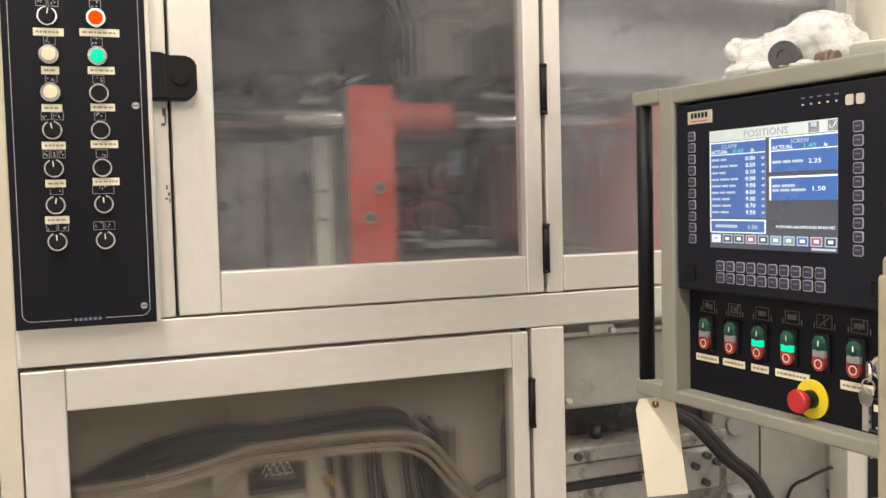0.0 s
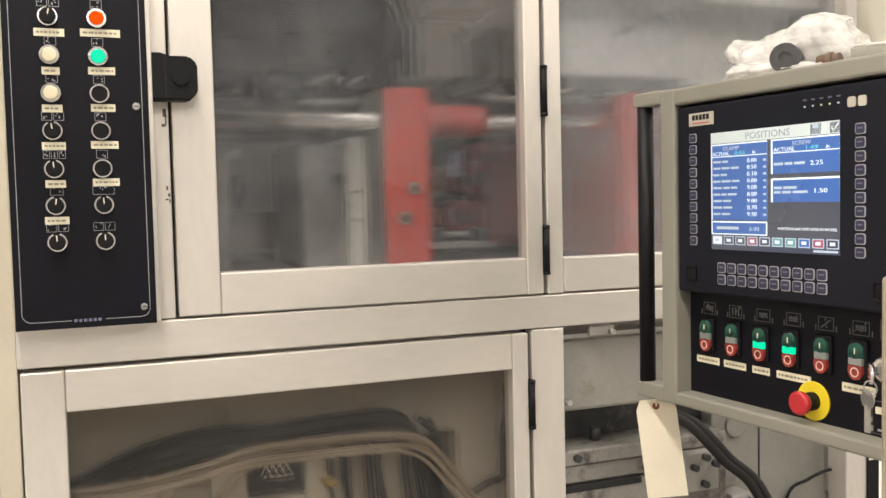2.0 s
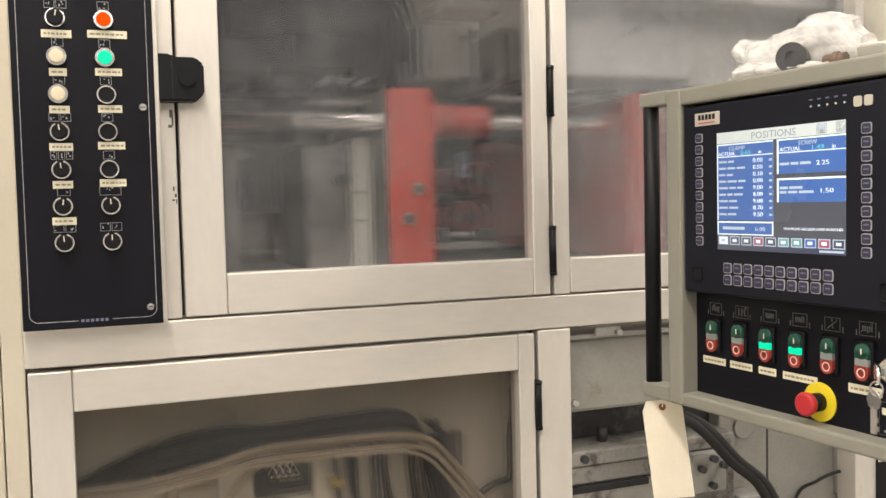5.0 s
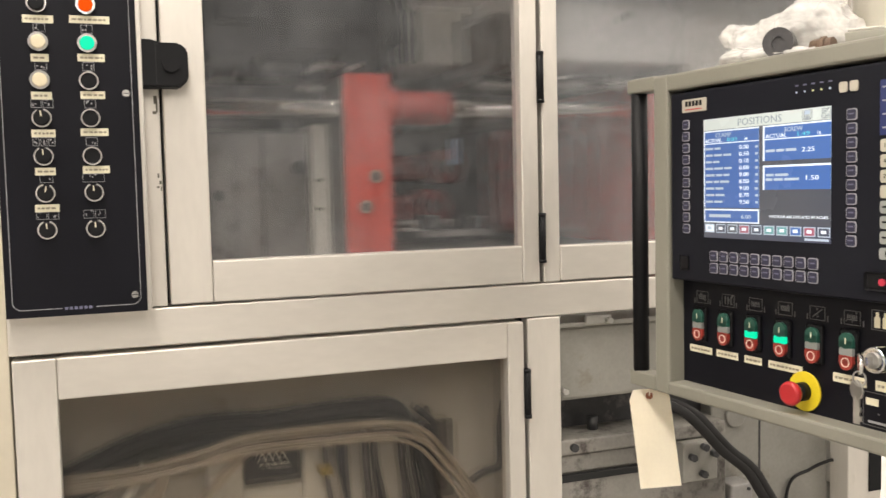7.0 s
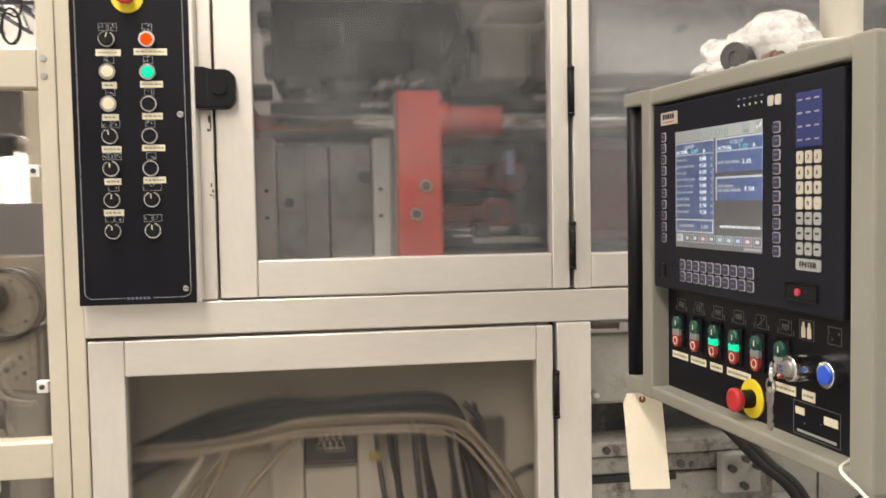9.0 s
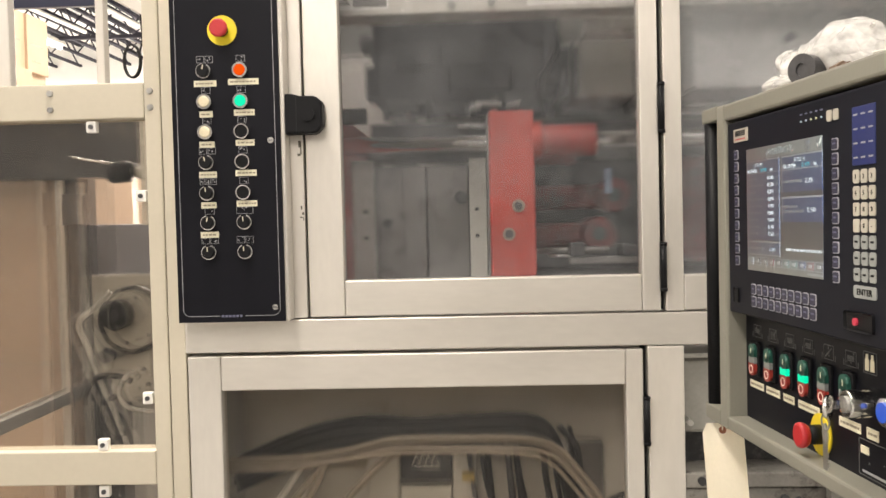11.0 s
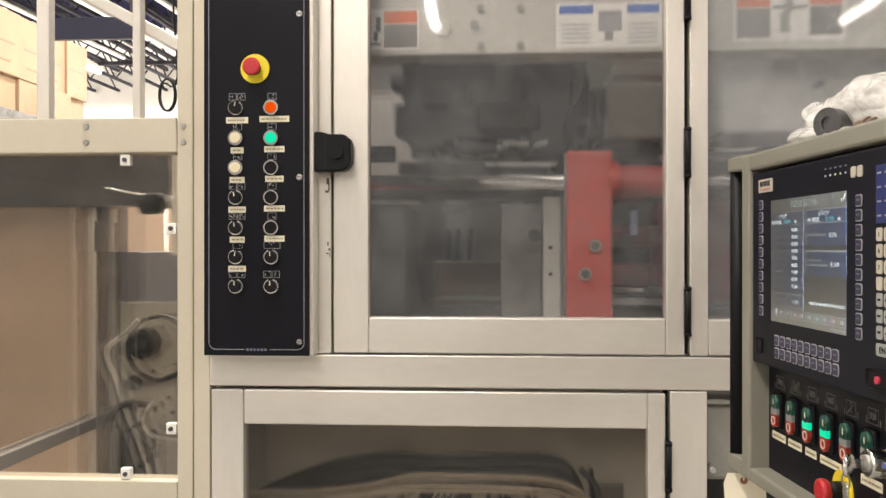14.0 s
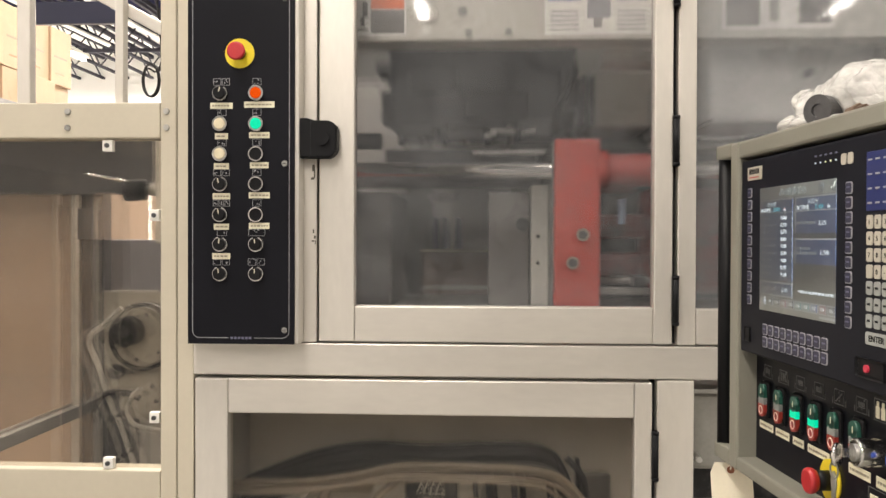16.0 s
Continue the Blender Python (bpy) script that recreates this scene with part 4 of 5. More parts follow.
for z in (1.47, 1.405):
    part("plate_bolt", rod((0.484, 2.036, z), (0.484, 2.04, z), 0.005, 10), DARK, front)
part("bushing_flange", rod((0.612, 1.955, 1.628), (0.640, 1.955, 1.628), 0.050, 32, 0.043, b=0.004), RED, front, "red bushing flange")
part("mould_half", box(0.361, 0.465, 2.06, 2.42, 1.295, 1.58, 0.004), MOULD, front, "dark steel mould half")
part("hose_port", rod((0.445, 2.04, 1.50), (0.445, 2.06, 1.50), 0.016, 16), DARK, front)
for z, x1 in ((1.50, 0.84), (1.40, 0.80)):
    part("toggle_arm", box(0.62, x1, 2.20, 2.28, z - 0.035, z + 0.03, 0.02), REDDIM, front, "dark red toggle arm")
    part("toggle_pin", rod((x1, 2.17, z), (x1, 2.30, z), 0.045, 24, b=0.006), REDDIM, front)
    part("pin_cap", rod((x1, 2.155, z), (x1, 2.17, z), 0.018, 16), DARK, front)
part("ejector_bar", rod((0.62, 2.02, 1.365), (0.80, 2.02, 1.365), 0.008, 16), MOULD, front)
left = platen(0.065, 0.173, "red enamelled platen carrying the fixed-side mould half")
part("mould_plate", box(0.178, 0.231, 2.04, 2.44, 1.295, 1.595, 0.003), LIGHT, left, "pale steel mould plate")
for z in (1.47, 1.405):
    part("plate_bolt", rod((0.209, 2.036, z), (0.209, 2.04, z), 0.005, 10), DARK, left)
part("mould_half", box(0.232, 0.359, 2.06, 2.42, 1.295, 1.58, 0.004), MOULD, left, "dark steel mould half")
part("mould_seam", box(0.300, 0.302, 2.0585, 2.061, 1.30, 1.575), DARK, left)
part("hose_port", rod((0.262, 2.045, 1.44), (0.262, 2.06, 1.44), 0.012, 16), DARK, left)
rear = platen(1.275, 1.365, "red enamelled crosshead plate of the clamp")
part("toggle_arm", box(1.0, 1.276, 2.20, 2.30, 1.32, 1.60, 0.03), REDDIM, rear, "dark red toggle block")

cl = thing("clamp_unit", "fixed clamp unit with polished tie bars and dark castings", "machine clamp")
# Rear bar in dark steel, so its bright line is suppressed by colour.
for y, m in ((1.955, ROD), (2.40, MOULD)):
    part("tie_bar", rod((-0.09, y, 1.625), (1.75, y, 1.625), 0.0195, 28), m, cl, "polished tie bar" if m is ROD else "dark tie bar")
part("pale_side", box(-0.09, 0.235, 2.50, 2.56, 1.60, 1.93, 0.004), PALE, cl, "pale inner side sheet")
part("hose_rail", box(0.30, 0.385, 2.50, 2.53, 1.575, 1.60, 0.003), STEEL, cl, "worn steel rail")
part("upper_housing", box(0.225, 0.70, 2.12, 2.48, 1.74, 2.25, 0.02), HOUSING, cl, "dark upper housing")
hood_bm = bmesh.new()
HX = [(0.985, 1.732), (1.376, 1.732), (1.376, 1.855), (1.300, 1.912), (1.300, 2.25), (0.985, 2.25)]
near = [hood_bm.verts.new((x, 1.905, z)) for x, z in HX]
away = [hood_bm.verts.new((x, 2.5, z)) for x, z in HX]
hood_bm.faces.new(near)
hood_bm.faces.new(away[::-1])
for i in range(len(HX)):
    k = (i + 1) % len(HX)
    hood_bm.faces.new((near[i], away[i], away[k], near[k]))
bmesh.ops.recalc_face_normals(hood_bm, faces=hood_bm.faces[:])
bmesh.ops.bevel(hood_bm, geom=hood_bm.edges[:], offset=0.006, segments=2, affect="EDGES")
# Dark blocks added to break up the housing's outline.
for x, y, z, sx, sz in ((0.215, 2.16, 1.905, 0.05, 0.04), (0.235, 2.13, 1.80, 0.06, 0.09), (0.30, 2.11, 1.735, 0.09, 0.035), (0.42, 2.10, 1.725, 0.10, 0.03), (0.50, 2.105, 1.80, 0.16, 0.07), (0.60, 2.10, 1.74, 0.09, 0.05), (0.34, 2.108, 1.86, 0.13, 0.06), (0.68, 2.09, 1.84, 0.05, 0.11)):
    part("dark_block", box(x - sx / 2, x + sx / 2, y, y + 0.10, z - sz / 2, z + sz / 2, 0.010), HOUSING if sz > 0.05 else DARK, cl, "dark block added around the housing")
    part("block_stub", rod((x + sx * 0.2, y - 0.012, z), (x + sx * 0.2, y + 0.004, z), 0.009, 12), DARK, cl)
part("side_housing", hood_bm, HOUSE, cl, "grey chamfered side housing")
part("housing_knob", rod((1.20, 1.895, 1.84), (1.20, 1.906, 1.84), 0.010, 14), DARK, cl)
part("end_lining", box(1.378, 1.72, 1.93, 1.95, 1.72, 2.45, 0.004), PALE, cl, "pale end lining sheet")
part("housing_duct", box(0.742, 0.905, 2.20, 2.5, 1.757, 1.905, 0.006), LIGHT, cl)
for x, r in ((0.712, 0.011), (0.738, 0.008)):
    part("air_cylinder", rod((x, 2.10, 1.745), (x, 2.10, 1.87), r, 14, b=0.002), DARK, cl)
part("inner_panel", box(0.705, 0.975, 2.30, 2.5, 1.907, 2.25, 0.004), LIGHT, cl)
part("dark_motor", box(0.912, 0.98, 2.05, 2.4, 1.735, 1.87, 0.02), GREY, cl, "grey motor block")
# Dark block added behind the clamp to darken the background.
part("dark_backing", box(0.62, 1.72, 2.42, 2.55, 1.295, 1.715, 0.01), DARK, cl, "dark block filling the background behind the clamp")
for i in range(7):
    part("air_line", tube([(0.86 + 0.1 * i, 1.96, 1.70), (0.92 + 0.1 * i, 1.955, 1.692 + 0.006 * (i % 3)), (0.99 + 0.1 * i, 1.96, 1.702)], 0.005, 6), STEEL if i % 2 else BHOSE, cl)
part("air_pipe", rod((0.86, 1.99, 1.685), (1.7, 1.99, 1.685), 0.008, 10), STEEL, cl)
part("manifold", box(0.22, 0.60, 2.1, 2.3, 1.645, 1.69, 0.006), DARK, cl)
part("sensor_block", box(0.753, 0.90, 2.0, 2.1, 1.884, 1.914, 0.004), PALE, cl, "pale sensor bar")
part("bed", box(0.0, 1.7, 1.86, 2.6, 1.17, 1.29, 0.01), GREY, cl)
part("slide_rail", box(0.70, 0.86, 1.94, 1.98, 1.335, 1.35, 0.002), MOULD, cl)
part("valve", box(0.70, 0.735, 1.93, 1.99, 1.352, 1.385, 0.004), DARK, cl)
part("valve", box(0.82, 0.85, 1.93, 1.99, 1.352, 1.38, 0.004), DARK, cl)
part("side_knob", rod((0.17, 1.90, 1.688), (0.235, 1.90, 1.688), 0.019, 16, b=0.004), RUBBER, cl)
for x0, x1, z, a in ((0.485, 0.551, 1.731, 4), (0.562, 0.597, 1.729, -14), (0.470, 0.500, 1.722, -8)):
    g = box(-(x1 - x0) / 2, (x1 - x0) / 2, -0.02, 0.02, -0.004, 0.004, 0.002)
    bmesh.ops.transform(g, matrix=pose((x0 + x1) / 2, 2.08, z, 0, a, 0), verts=g.verts)
    part("metal_strip", g, STEEL, cl, "worn bright metal strip")
part("strip_rail", box(0.44, 0.62, 2.05, 2.07, 1.672, 1.682, 0.002), STEEL, cl)
part("name_plate", box(0.792, 0.808, 2.0, 2.004, 1.50, 1.56, 0.001), mat("pale_blue_plate", (0.20, 0.24, 0.32), 0.4), cl, "pale blue plate")
part("slide_pin", rod((0.655, 2.0, 1.352), (0.735, 2.0, 1.352), 0.004, 10), STEEL, cl)
for i in range(6):
    part("fitting", rod((0.26 + 0.055 * i, 2.12, 1.70), (0.26 + 0.055 * i, 2.12, 1.735 + 0.01 * (i % 3)), 0.009, 8), MOULD if i % 2 else DARK, cl)
for i in range(2):
    part("air_line", tube([(0.66 + 0.02 * i, 2.1, 1.70), (0.64 + 0.02 * i, 2.06, 1.78), (0.68 + 0.015 * i, 2.06, 1.86), (0.66 + 0.02 * i, 2.1, 1.95)], 0.005, 6), BHOSE, cl)
hd2 = thing("header_beam", "pale painted beam with safety stickers behind the guard", "machine beam")
part("beam", box(-0.13, 1.72, 1.80, 1.9, 1.897, 2.45, 0.004), LIGHT, hd2)


def sticker(x0, x1, z0, z1, y, parent, bars):
    s = part("safety_sticker", box(x0, x1, y - 0.0012, y, z0, z1), WHITE, parent, "printed safety sticker")
    for a, b, c, e, m in bars:
        part("print", box(x0 + a * (x1 - x0), x0 + b * (x1 - x0), y - 0.0018, y - 0.001, z0 + c * (z1 - z0), z0 + e * (z1 - z0)), m, s)


ORINK = mat("orange_ink", (0.65, 0.16, 0.06), 0.5)
BLINK = mat("blue_ink", (0.12, 0.2, 0.5), 0.5)
lines = [(0.05, 0.27, 0.1 + 0.1 * i, 0.14 + 0.1 * i, LINE) for i in range(6)]
sticker(0.186, 0.300, 1.910, 2.000, 1.80, hd2, [(0.32, 0.97, 0.05, 0.62, MOULD), (0.32, 0.97, 0.64, 0.96, ORINK), (0.12, 0.20, 0.22, 0.45, MOULD), (0.16, 0.26, 0.45, 0.82, MOULD), (0.04, 0.26, 0.12, 0.17, MOULD)] + [(0.36, 0.93, 0.12 + 0.09 * i, 0.145 + 0.09 * i, GREY) for i in range(5)])
sticker(0.603, 0.833, 1.908, 2.006, 1.80, hd2, [(0.03, 0.35, 0.76, 0.95, BLINK), (0.67, 0.97, 0.76, 0.95, BLINK), (0.40, 0.62, 0.36, 0.82, LINE), (0.46, 0.54, 0.15, 0.36, GREY)] + [(0.05, 0.32, 0.1 + 0.1 * i, 0.13 + 0.1 * i, LINE) for i in range(5)] + [(0.68, 0.95, 0.1 + 0.1 * i, 0.13 + 0.1 * i, LINE) for i in range(5)])
sticker(0.985, 1.222, 1.917, 2.030, 1.80, hd2, [(0.03, 0.33, 0.06, 0.62, MOULD), (0.03, 0.33, 0.64, 0.95, ORINK), (0.68, 0.97, 0.10, 0.66, MOULD), (0.68, 0.97, 0.68, 0.95, ORINK), (0.35, 0.66, 0.60, 0.68, GREY), (0.42, 0.50, 0.15, 0.56, GREY), (0.46, 0.54, 0.56, 0.80, GREY)])
part("cover_plate", rod((0.353, 1.796, 1.957), (0.353, 1.80, 1.957), 0.020, 28, b=0.002), LIGHT, hd2, "round cover plate")
part("bolt", rod((0.424, 1.794, 1.961), (0.424, 1.80, 1.961), 0.011, 6), GREY, hd2)
for x in (0.438, 0.525):
    for z in (1.915, 1.998):
        part("bolt", rod((x, 1.793, z), (x, 1.80, z), 0.0085, 6), GREY, hd2)

# cladding behind and over the clamp
solid("machine_back", box(-0.13, 1.8, 2.75, 2.80, 0.2, 1.30), GREY, "grey sheet-metal rear cover of the machine", "machine cover", kind="structure")
solid("machine_back", box(0.55, 1.8, 2.75, 2.80, 1.30, 2.5), GREY, "grey sheet-metal rear cover of the machine", "machine cover", kind="structure")
solid("machine_back", box(-0.13, 0.30, 2.75, 2.80, 1.30, 2.5), GREY, "grey sheet-metal rear cover of the machine", "machine cover", kind="structure")
# Paler section: light in the gap between the moulds is put into its colour.
solid("machine_back", box(0.30, 0.55, 2.75, 2.80, 1.30, 2.5), PALE, "grey sheet-metal rear cover of the machine", "machine cover", kind="structure")
# Unseen roof added; its size sets how much light reaches the clamp.
solid("unseen_shade_roof", box(-0.13, 1.8, 2.30, 2.80, 2.5, 2.53), GREY, "unseen grey sheet roof shading the clamp", "machine cover", kind="structure")
solid("machine_end", box(1.76, 1.8, 1.75, 2.75, 0.0, 2.5), GREY, "grey sheet-metal end cover of the machine", "machine cover", kind="structure")
solid("machine_side", box(-0.13, -0.10, 1.75, 2.75, 0.0, 2.5), GREY, "grey sheet-metal side cover of the machine", "machine cover", kind="structure")

DIMBLUE = mat("dim_blue_plastic", (0.09, 0.10, 0.19), 0.4, 0, 0.1, 20)
DIMCARD = mat("dim_card", (0.25, 0.19, 0.15), 0.8, 0, 0.15, 6)
tb = thing("parts_bin", "brown parts bin with blue bottles behind the mould", "bin")
part("bin", box(0.275, 0.50, 2.60, 2.72, 1.29, 1.428, 0.005), DIMCARD, tb)
part("bin_edge", box(0.275, 0.50, 2.595, 2.60, 1.424, 1.431), TAPE, tb)
part("bin_frame", box(0.270, 0.50, 2.585, 2.594, 1.312, 1.318), STEEL, tb, "thin steel frame bar")
part("bin_frame", box(0.270, 0.275, 2.585, 2.594, 1.29, 1.312), STEEL, tb)
for x in (0.315, 0.345, 0.385):
    part("bottle", rod((x, 2.66, 1.428), (x, 2.66, 1.53), 0.013, 14, 0.010), DIMBLUE, tb, "blue bottle")

# ---------------------------------------------------------------- lower bay
lb = thing("lower_machine_base", "pale painted machine base behind the lower door", "machine base")
part("rear_sheet", box(-0.10, 0.95, 2.0, 2.015, 0.2, 1.17), BASEGREY, lb)
part("ledge", box(0.205, 0.283, 1.965, 1.999, 0.2, 0.92, 0.006), LIGHT, lb)
part("ledge", box(0.411, 0.470, 1.965, 1.999, 0.2, 0.915, 0.006), LIGHT, lb)
part("valve_block", box(0.285, 0.409, 1.972, 1.999, 0.812, 0.93, 0.004), DARK, lb, "dark valve block")
grl = bmesh.new()
for k in range(4):
    for a in (-1, 1):
        rod((0.324 + 0.015 * k - 0.010, 1.970, 0.880 - a * 0.022), (0.324 + 0.015 * k + 0.010, 1.970, 0.880 + a * 0.022), 0.0013, 6, bm=grl)
part("grille", grl, WHITE, lb, "crossed wire grille")
part("grille_rim", box(0.318, 0.382, 1.968, 1.973, 0.850, 0.856, 0.001), STEEL, lb)
part("base_block", box(0.285, 0.409, 1.968, 1.999, 0.2, 0.806, 0.004), LIGHT, lb)
part("cross_bar", box(0.10, 0.30, 1.975, 1.999, 0.85, 0.885, 0.004), HOSE, lb)
part("connector", box(0.435, 0.465, 1.90, 1.93, 0.835, 0.852, 0.003), mat("dull_brass", (0.38, 0.29, 0.10), 0.4, 0.6), lb, "small brass connector")
part("junction_plate", box(0.69, 0.775, 1.985, 1.999, 0.72, 0.905, 0.004), MOULD, lb, "grey junction plate")
chn = tube([(0.842, 1.84, 0.97), (0.832, 1.84, 0.92), (0.831, 1.84, 0.84), (0.822, 1.84, 0.822), (0.79, 1.84, 0.815), (0.76, 1.84, 0.80)], 0.008, 8)
part("dark_tube", chn, BHOSE, lb, "bent dark tube")
BUNDLE = [(-0.12, 0.855), (-0.03, 0.893), (0.08, 0.932), (0.20, 0.952), (0.33, 0.948), (0.48, 0.955), (0.60, 0.952), (0.65, 0.905), (0.69, 0.78), (0.71, 0.62)]
for i, (dy, dz, r) in enumerate(((1.93, 0.0, 0.016), (1.955, 0.012, 0.014), (1.91, -0.018, 0.015), (1.95, -0.022, 0.014), (1.93, -0.035, 0.012))):
    solid("hydraulic_hose", tube([(x + 0.004 * i, dy, z + dz + 0.004 * math.sin(3 * x + i)) for x, z in BUNDLE], r), BHOSE, "black hydraulic hose in a tied bundle", "hose", "hydraulic hoses")
BEIGE = [(-0.12, 0.905), (-0.06, 0.907), (0.062, 0.908), (0.181, 0.923), (0.283, 0.945), (0.412, 0.947), (0.573, 0.944), (0.65, 0.925), (0.702, 0.873), (0.768, 0.781), (0.80, 0.70)]
for i, (dy, dz, r) in enumerate(((1.86, 0.0, 0.0062), (1.85, -0.018, 0.0058), (1.87, -0.009, 0.0058), (1.845, -0.032, 0.0045))):
    solid("hydraulic_hose", tube([(x - 0.006 * i, dy, z + dz * (1 if i < 3 or x > 0.2 else 0.7) + 0.003 * math.sin(5 * x + 2 * i)) for x, z in BEIGE], r), HOSE, "grey-brown hydraulic hose arching behind the lower door", "hose", "hydraulic hoses")
for x, dx in ((0.03, 0.05), (0.06, 0.08), (0.10, 0.02), (0.18, 0.1)):
    solid("branch_hose", tube([(x + dx, 1.88, 0.91), (x + dx * 0.4, 1.87, 0.86), (x - 0.05, 1.87, 0.75), (x - 0.09, 1.88, 0.6)], 0.009, 8), HOSE if x > 0.05 else LIGHT, "hose branching down in the lower bay", "hose", "hydraulic hoses")
for i in range(11):
    x = 0.46 + 0.026 * i
    k = math.sin(i * 2.3)
    solid("hanging_cable", tube([(x - 0.03, 1.93, 0.955), (x - 0.01 + 0.02 * k, 1.92, 0.91), (x + 0.02 * k, 1.94, 0.82), (x + 0.03, 1.95, 0.6)], 0.006 + 0.002 * (i % 2), 8), BHOSE if i % 3 else DARK, "black cable hanging in the lower bay", "cable", "hanging cables")

# ---------------------------------------------------------------- base to the right of the lower door
rb = thing("machine_bed", "pale painted machine bed with bolted plates under the rail", "machine base")
part("casting", box(0.905, 1.75, 1.72, 2.2, 0.985, 1.145, 0.008), CAST, rb)
part("ledge", box(0.905, 1.75, 1.70, 2.2, 1.146, 1.156, 0.002), CAST, rb)
# Dark block stands in for the deep shade of this gap.
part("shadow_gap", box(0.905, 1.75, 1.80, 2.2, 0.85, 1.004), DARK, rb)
part("lower_slab", box(0.905, 1.33, 1.70, 2.2, 0.872, 0.905, 0.004), GRIME, rb)
part("lower_slab", box(0.905, 1.33, 1.71, 2.2, 0.83, 0.869, 0.004), GRIME, rb)
part("lower_slab", box(0.905, 1.33, 1.70, 2.2, 0.3, 0.826, 0.004), GRIME, rb)
part("bolt", rod((0.915, 1.68, 1.014), (0.915, 1.72, 1.014), 0.006, 12), STEEL, rb)
bp = part("clamp_plate", box(1.195, 1.285, 1.67, 1.70, 0.785, 0.872, 0.003), CAST, rb, "bolted steel plate")
for x, z in ((1.246, 0.862), (1.272, 0.845), (1.215, 0.842), (1.243, 0.802)):
    part("bolt", rod((x, 1.655, z), (x, 1.67, z), 0.008, 12), DARK, bp)


for x, z in ((0.94, 0.889), (1.11, 0.850), (1.14, 0.845)):
    part("bolt", rod((x, 1.69, z), (x, 1.70, z), 0.009, 10), DARK, rb)
part("stud", rod((1.02, 1.76, 0.905), (1.02, 1.76, 0.935), 0.012, 6), DARK, rb)
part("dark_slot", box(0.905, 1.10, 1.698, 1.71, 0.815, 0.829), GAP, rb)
part("bracket", box(0.97, 1.03, 1.69, 1.70, 1.15, 1.170, 0.002), CAST, rb)
part("bracket_bolt", rod((1.02, 1.675, 1.158), (1.02, 1.69, 1.158), 0.006, 10), STEEL, rb)
sc2 = thing("service_cabinet", "pale grey service cabinet with a conduit beside the machine bed", "cabinet")
part("body", box(1.335, 1.75, 1.76, 2.3, 0, 0.93, 0.004), CAST, sc2)
part("door_seam", box(1.47, 1.474, 1.758, 1.76, 0.1, 0.93), DARK, sc2)
part("round_cover", rod((1.40, 1.752, 0.895), (1.40, 1.76, 0.895), 0.028, 24, b=0.003), CAST, sc2)
part("switch_box", box(1.672, 1.704, 1.71, 1.76, 0.70, 0.82, 0.004), STEEL, sc2, "small steel switch")
part("switch_wire", tube([(1.672, 1.735, 0.76), (1.64, 1.72, 0.765), (1.60, 1.735, 0.745), (1.55, 1.752, 0.70), (1.54, 1.756, 0.5)], 0.004, 8), BHOSE, sc2, "thin black wire")
part("junction_box", box(1.345, 1.405, 1.70, 1.76, 0.66, 0.75, 0.004), GREY, sc2, "small grey junction box")
part("box_screw", rod((1.392, 1.696, 0.738), (1.392, 1.70, 0.738), 0.004, 10), DARK, sc2)
part("conduit", rod((1.67, 1.73, 0.83), (1.67, 1.73, 0.93), 0.010, 14), STEEL, sc2)
part("plate", box(1.732, 1.768, FACE - 0.004, FACE - 0.0005, 0.69, 0.82), RUBBER, guard, "black printed plate")
part("plate_print", box(1.736, 1.764, FACE - 0.005, FACE - 0.004, 0.79, 0.805), TAPE, guard)
for dx in (0, 0.018):
    solid("terminal_cable", tube([(1.11 + dx, 1.70, 0.98), (1.17 + dx, 1.63, 0.955), (1.25 + dx, 1.61, 0.87), (1.33 + dx, 1.60, 0.79), (1.40 + dx, 1.60, 0.60), (1.42 + dx, 1.6, 0.02)], 0.011, 10), BHOSE, "black cable sweeping down beside the machine bed", "cable", "terminal cables")

# ---------------------------------------------------------------- on top of the terminal
bg = thing("plastic_bag", "crumpled clear plastic bag on top of the terminal", "plastic bag", at=HM @ pose(0, 0, Z1))


def film(u0, u1, spine, seed, n=46, k=34):
    """Crumpled thin film lofted along u; spine gives (u, middle v, half depth, low z, high z)."""
    bm = bmesh.new()
    off = Vector((seed * 3.1, seed * 1.7, seed * 2.3))
    rows = []
    for i in range(n):
        u = u0 + (u1 - u0) * i / (n - 1)
        j = max(q for q in range(len(spine) - 1) if spine[q][0] <= u + 1e-9)
        a, b = spine[j], spine[j + 1]
        w = (u - a[0]) / (b[0] - a[0])
        w = w * w * (3 - 2 * w)
        _, v, d, lo, hi = (a[m] + (b[m] - a[m]) * w for m in range(5))
        row = []
        for q in range(k):
            an = 2 * math.pi * q / k
            c, e = math.cos(an), math.sin(an)
            p = Vector((u, v + d * c, (lo + hi) / 2 + (hi - lo) / 2 * e))
            f = 1 - 2 * abs(noise.noise(Vector((p.x * 16, p.y * 26, p.z * 20)) + off))
            g = 1 - 2 * abs(noise.noise(Vector((p.x * 45, p.y * 60, p.z * 45)) - off))
            h = 0.5 * min(1, (hi - lo) / 0.03) * (0.015 * f + 0.009 * g)
            p += Vector((0.004 * noise.noise(p * 60 - off), h * c, h * e))
            p.z = max(p.z, 0.0008)
            row.append(bm.verts.new(p))
        rows.append(row)
    for p, q in zip(rows, rows[1:]):
        for m in range(k):
            bm.faces.new((p[m], q[m], q[(m + 1) % k], p[(m + 1) % k])).smooth = True
    bm.faces.new(rows[0][::-1])
    bm.faces.new(rows[-1])
    bmesh.ops.recalc_face_normals(bm, faces=bm.faces[:])
    return bm


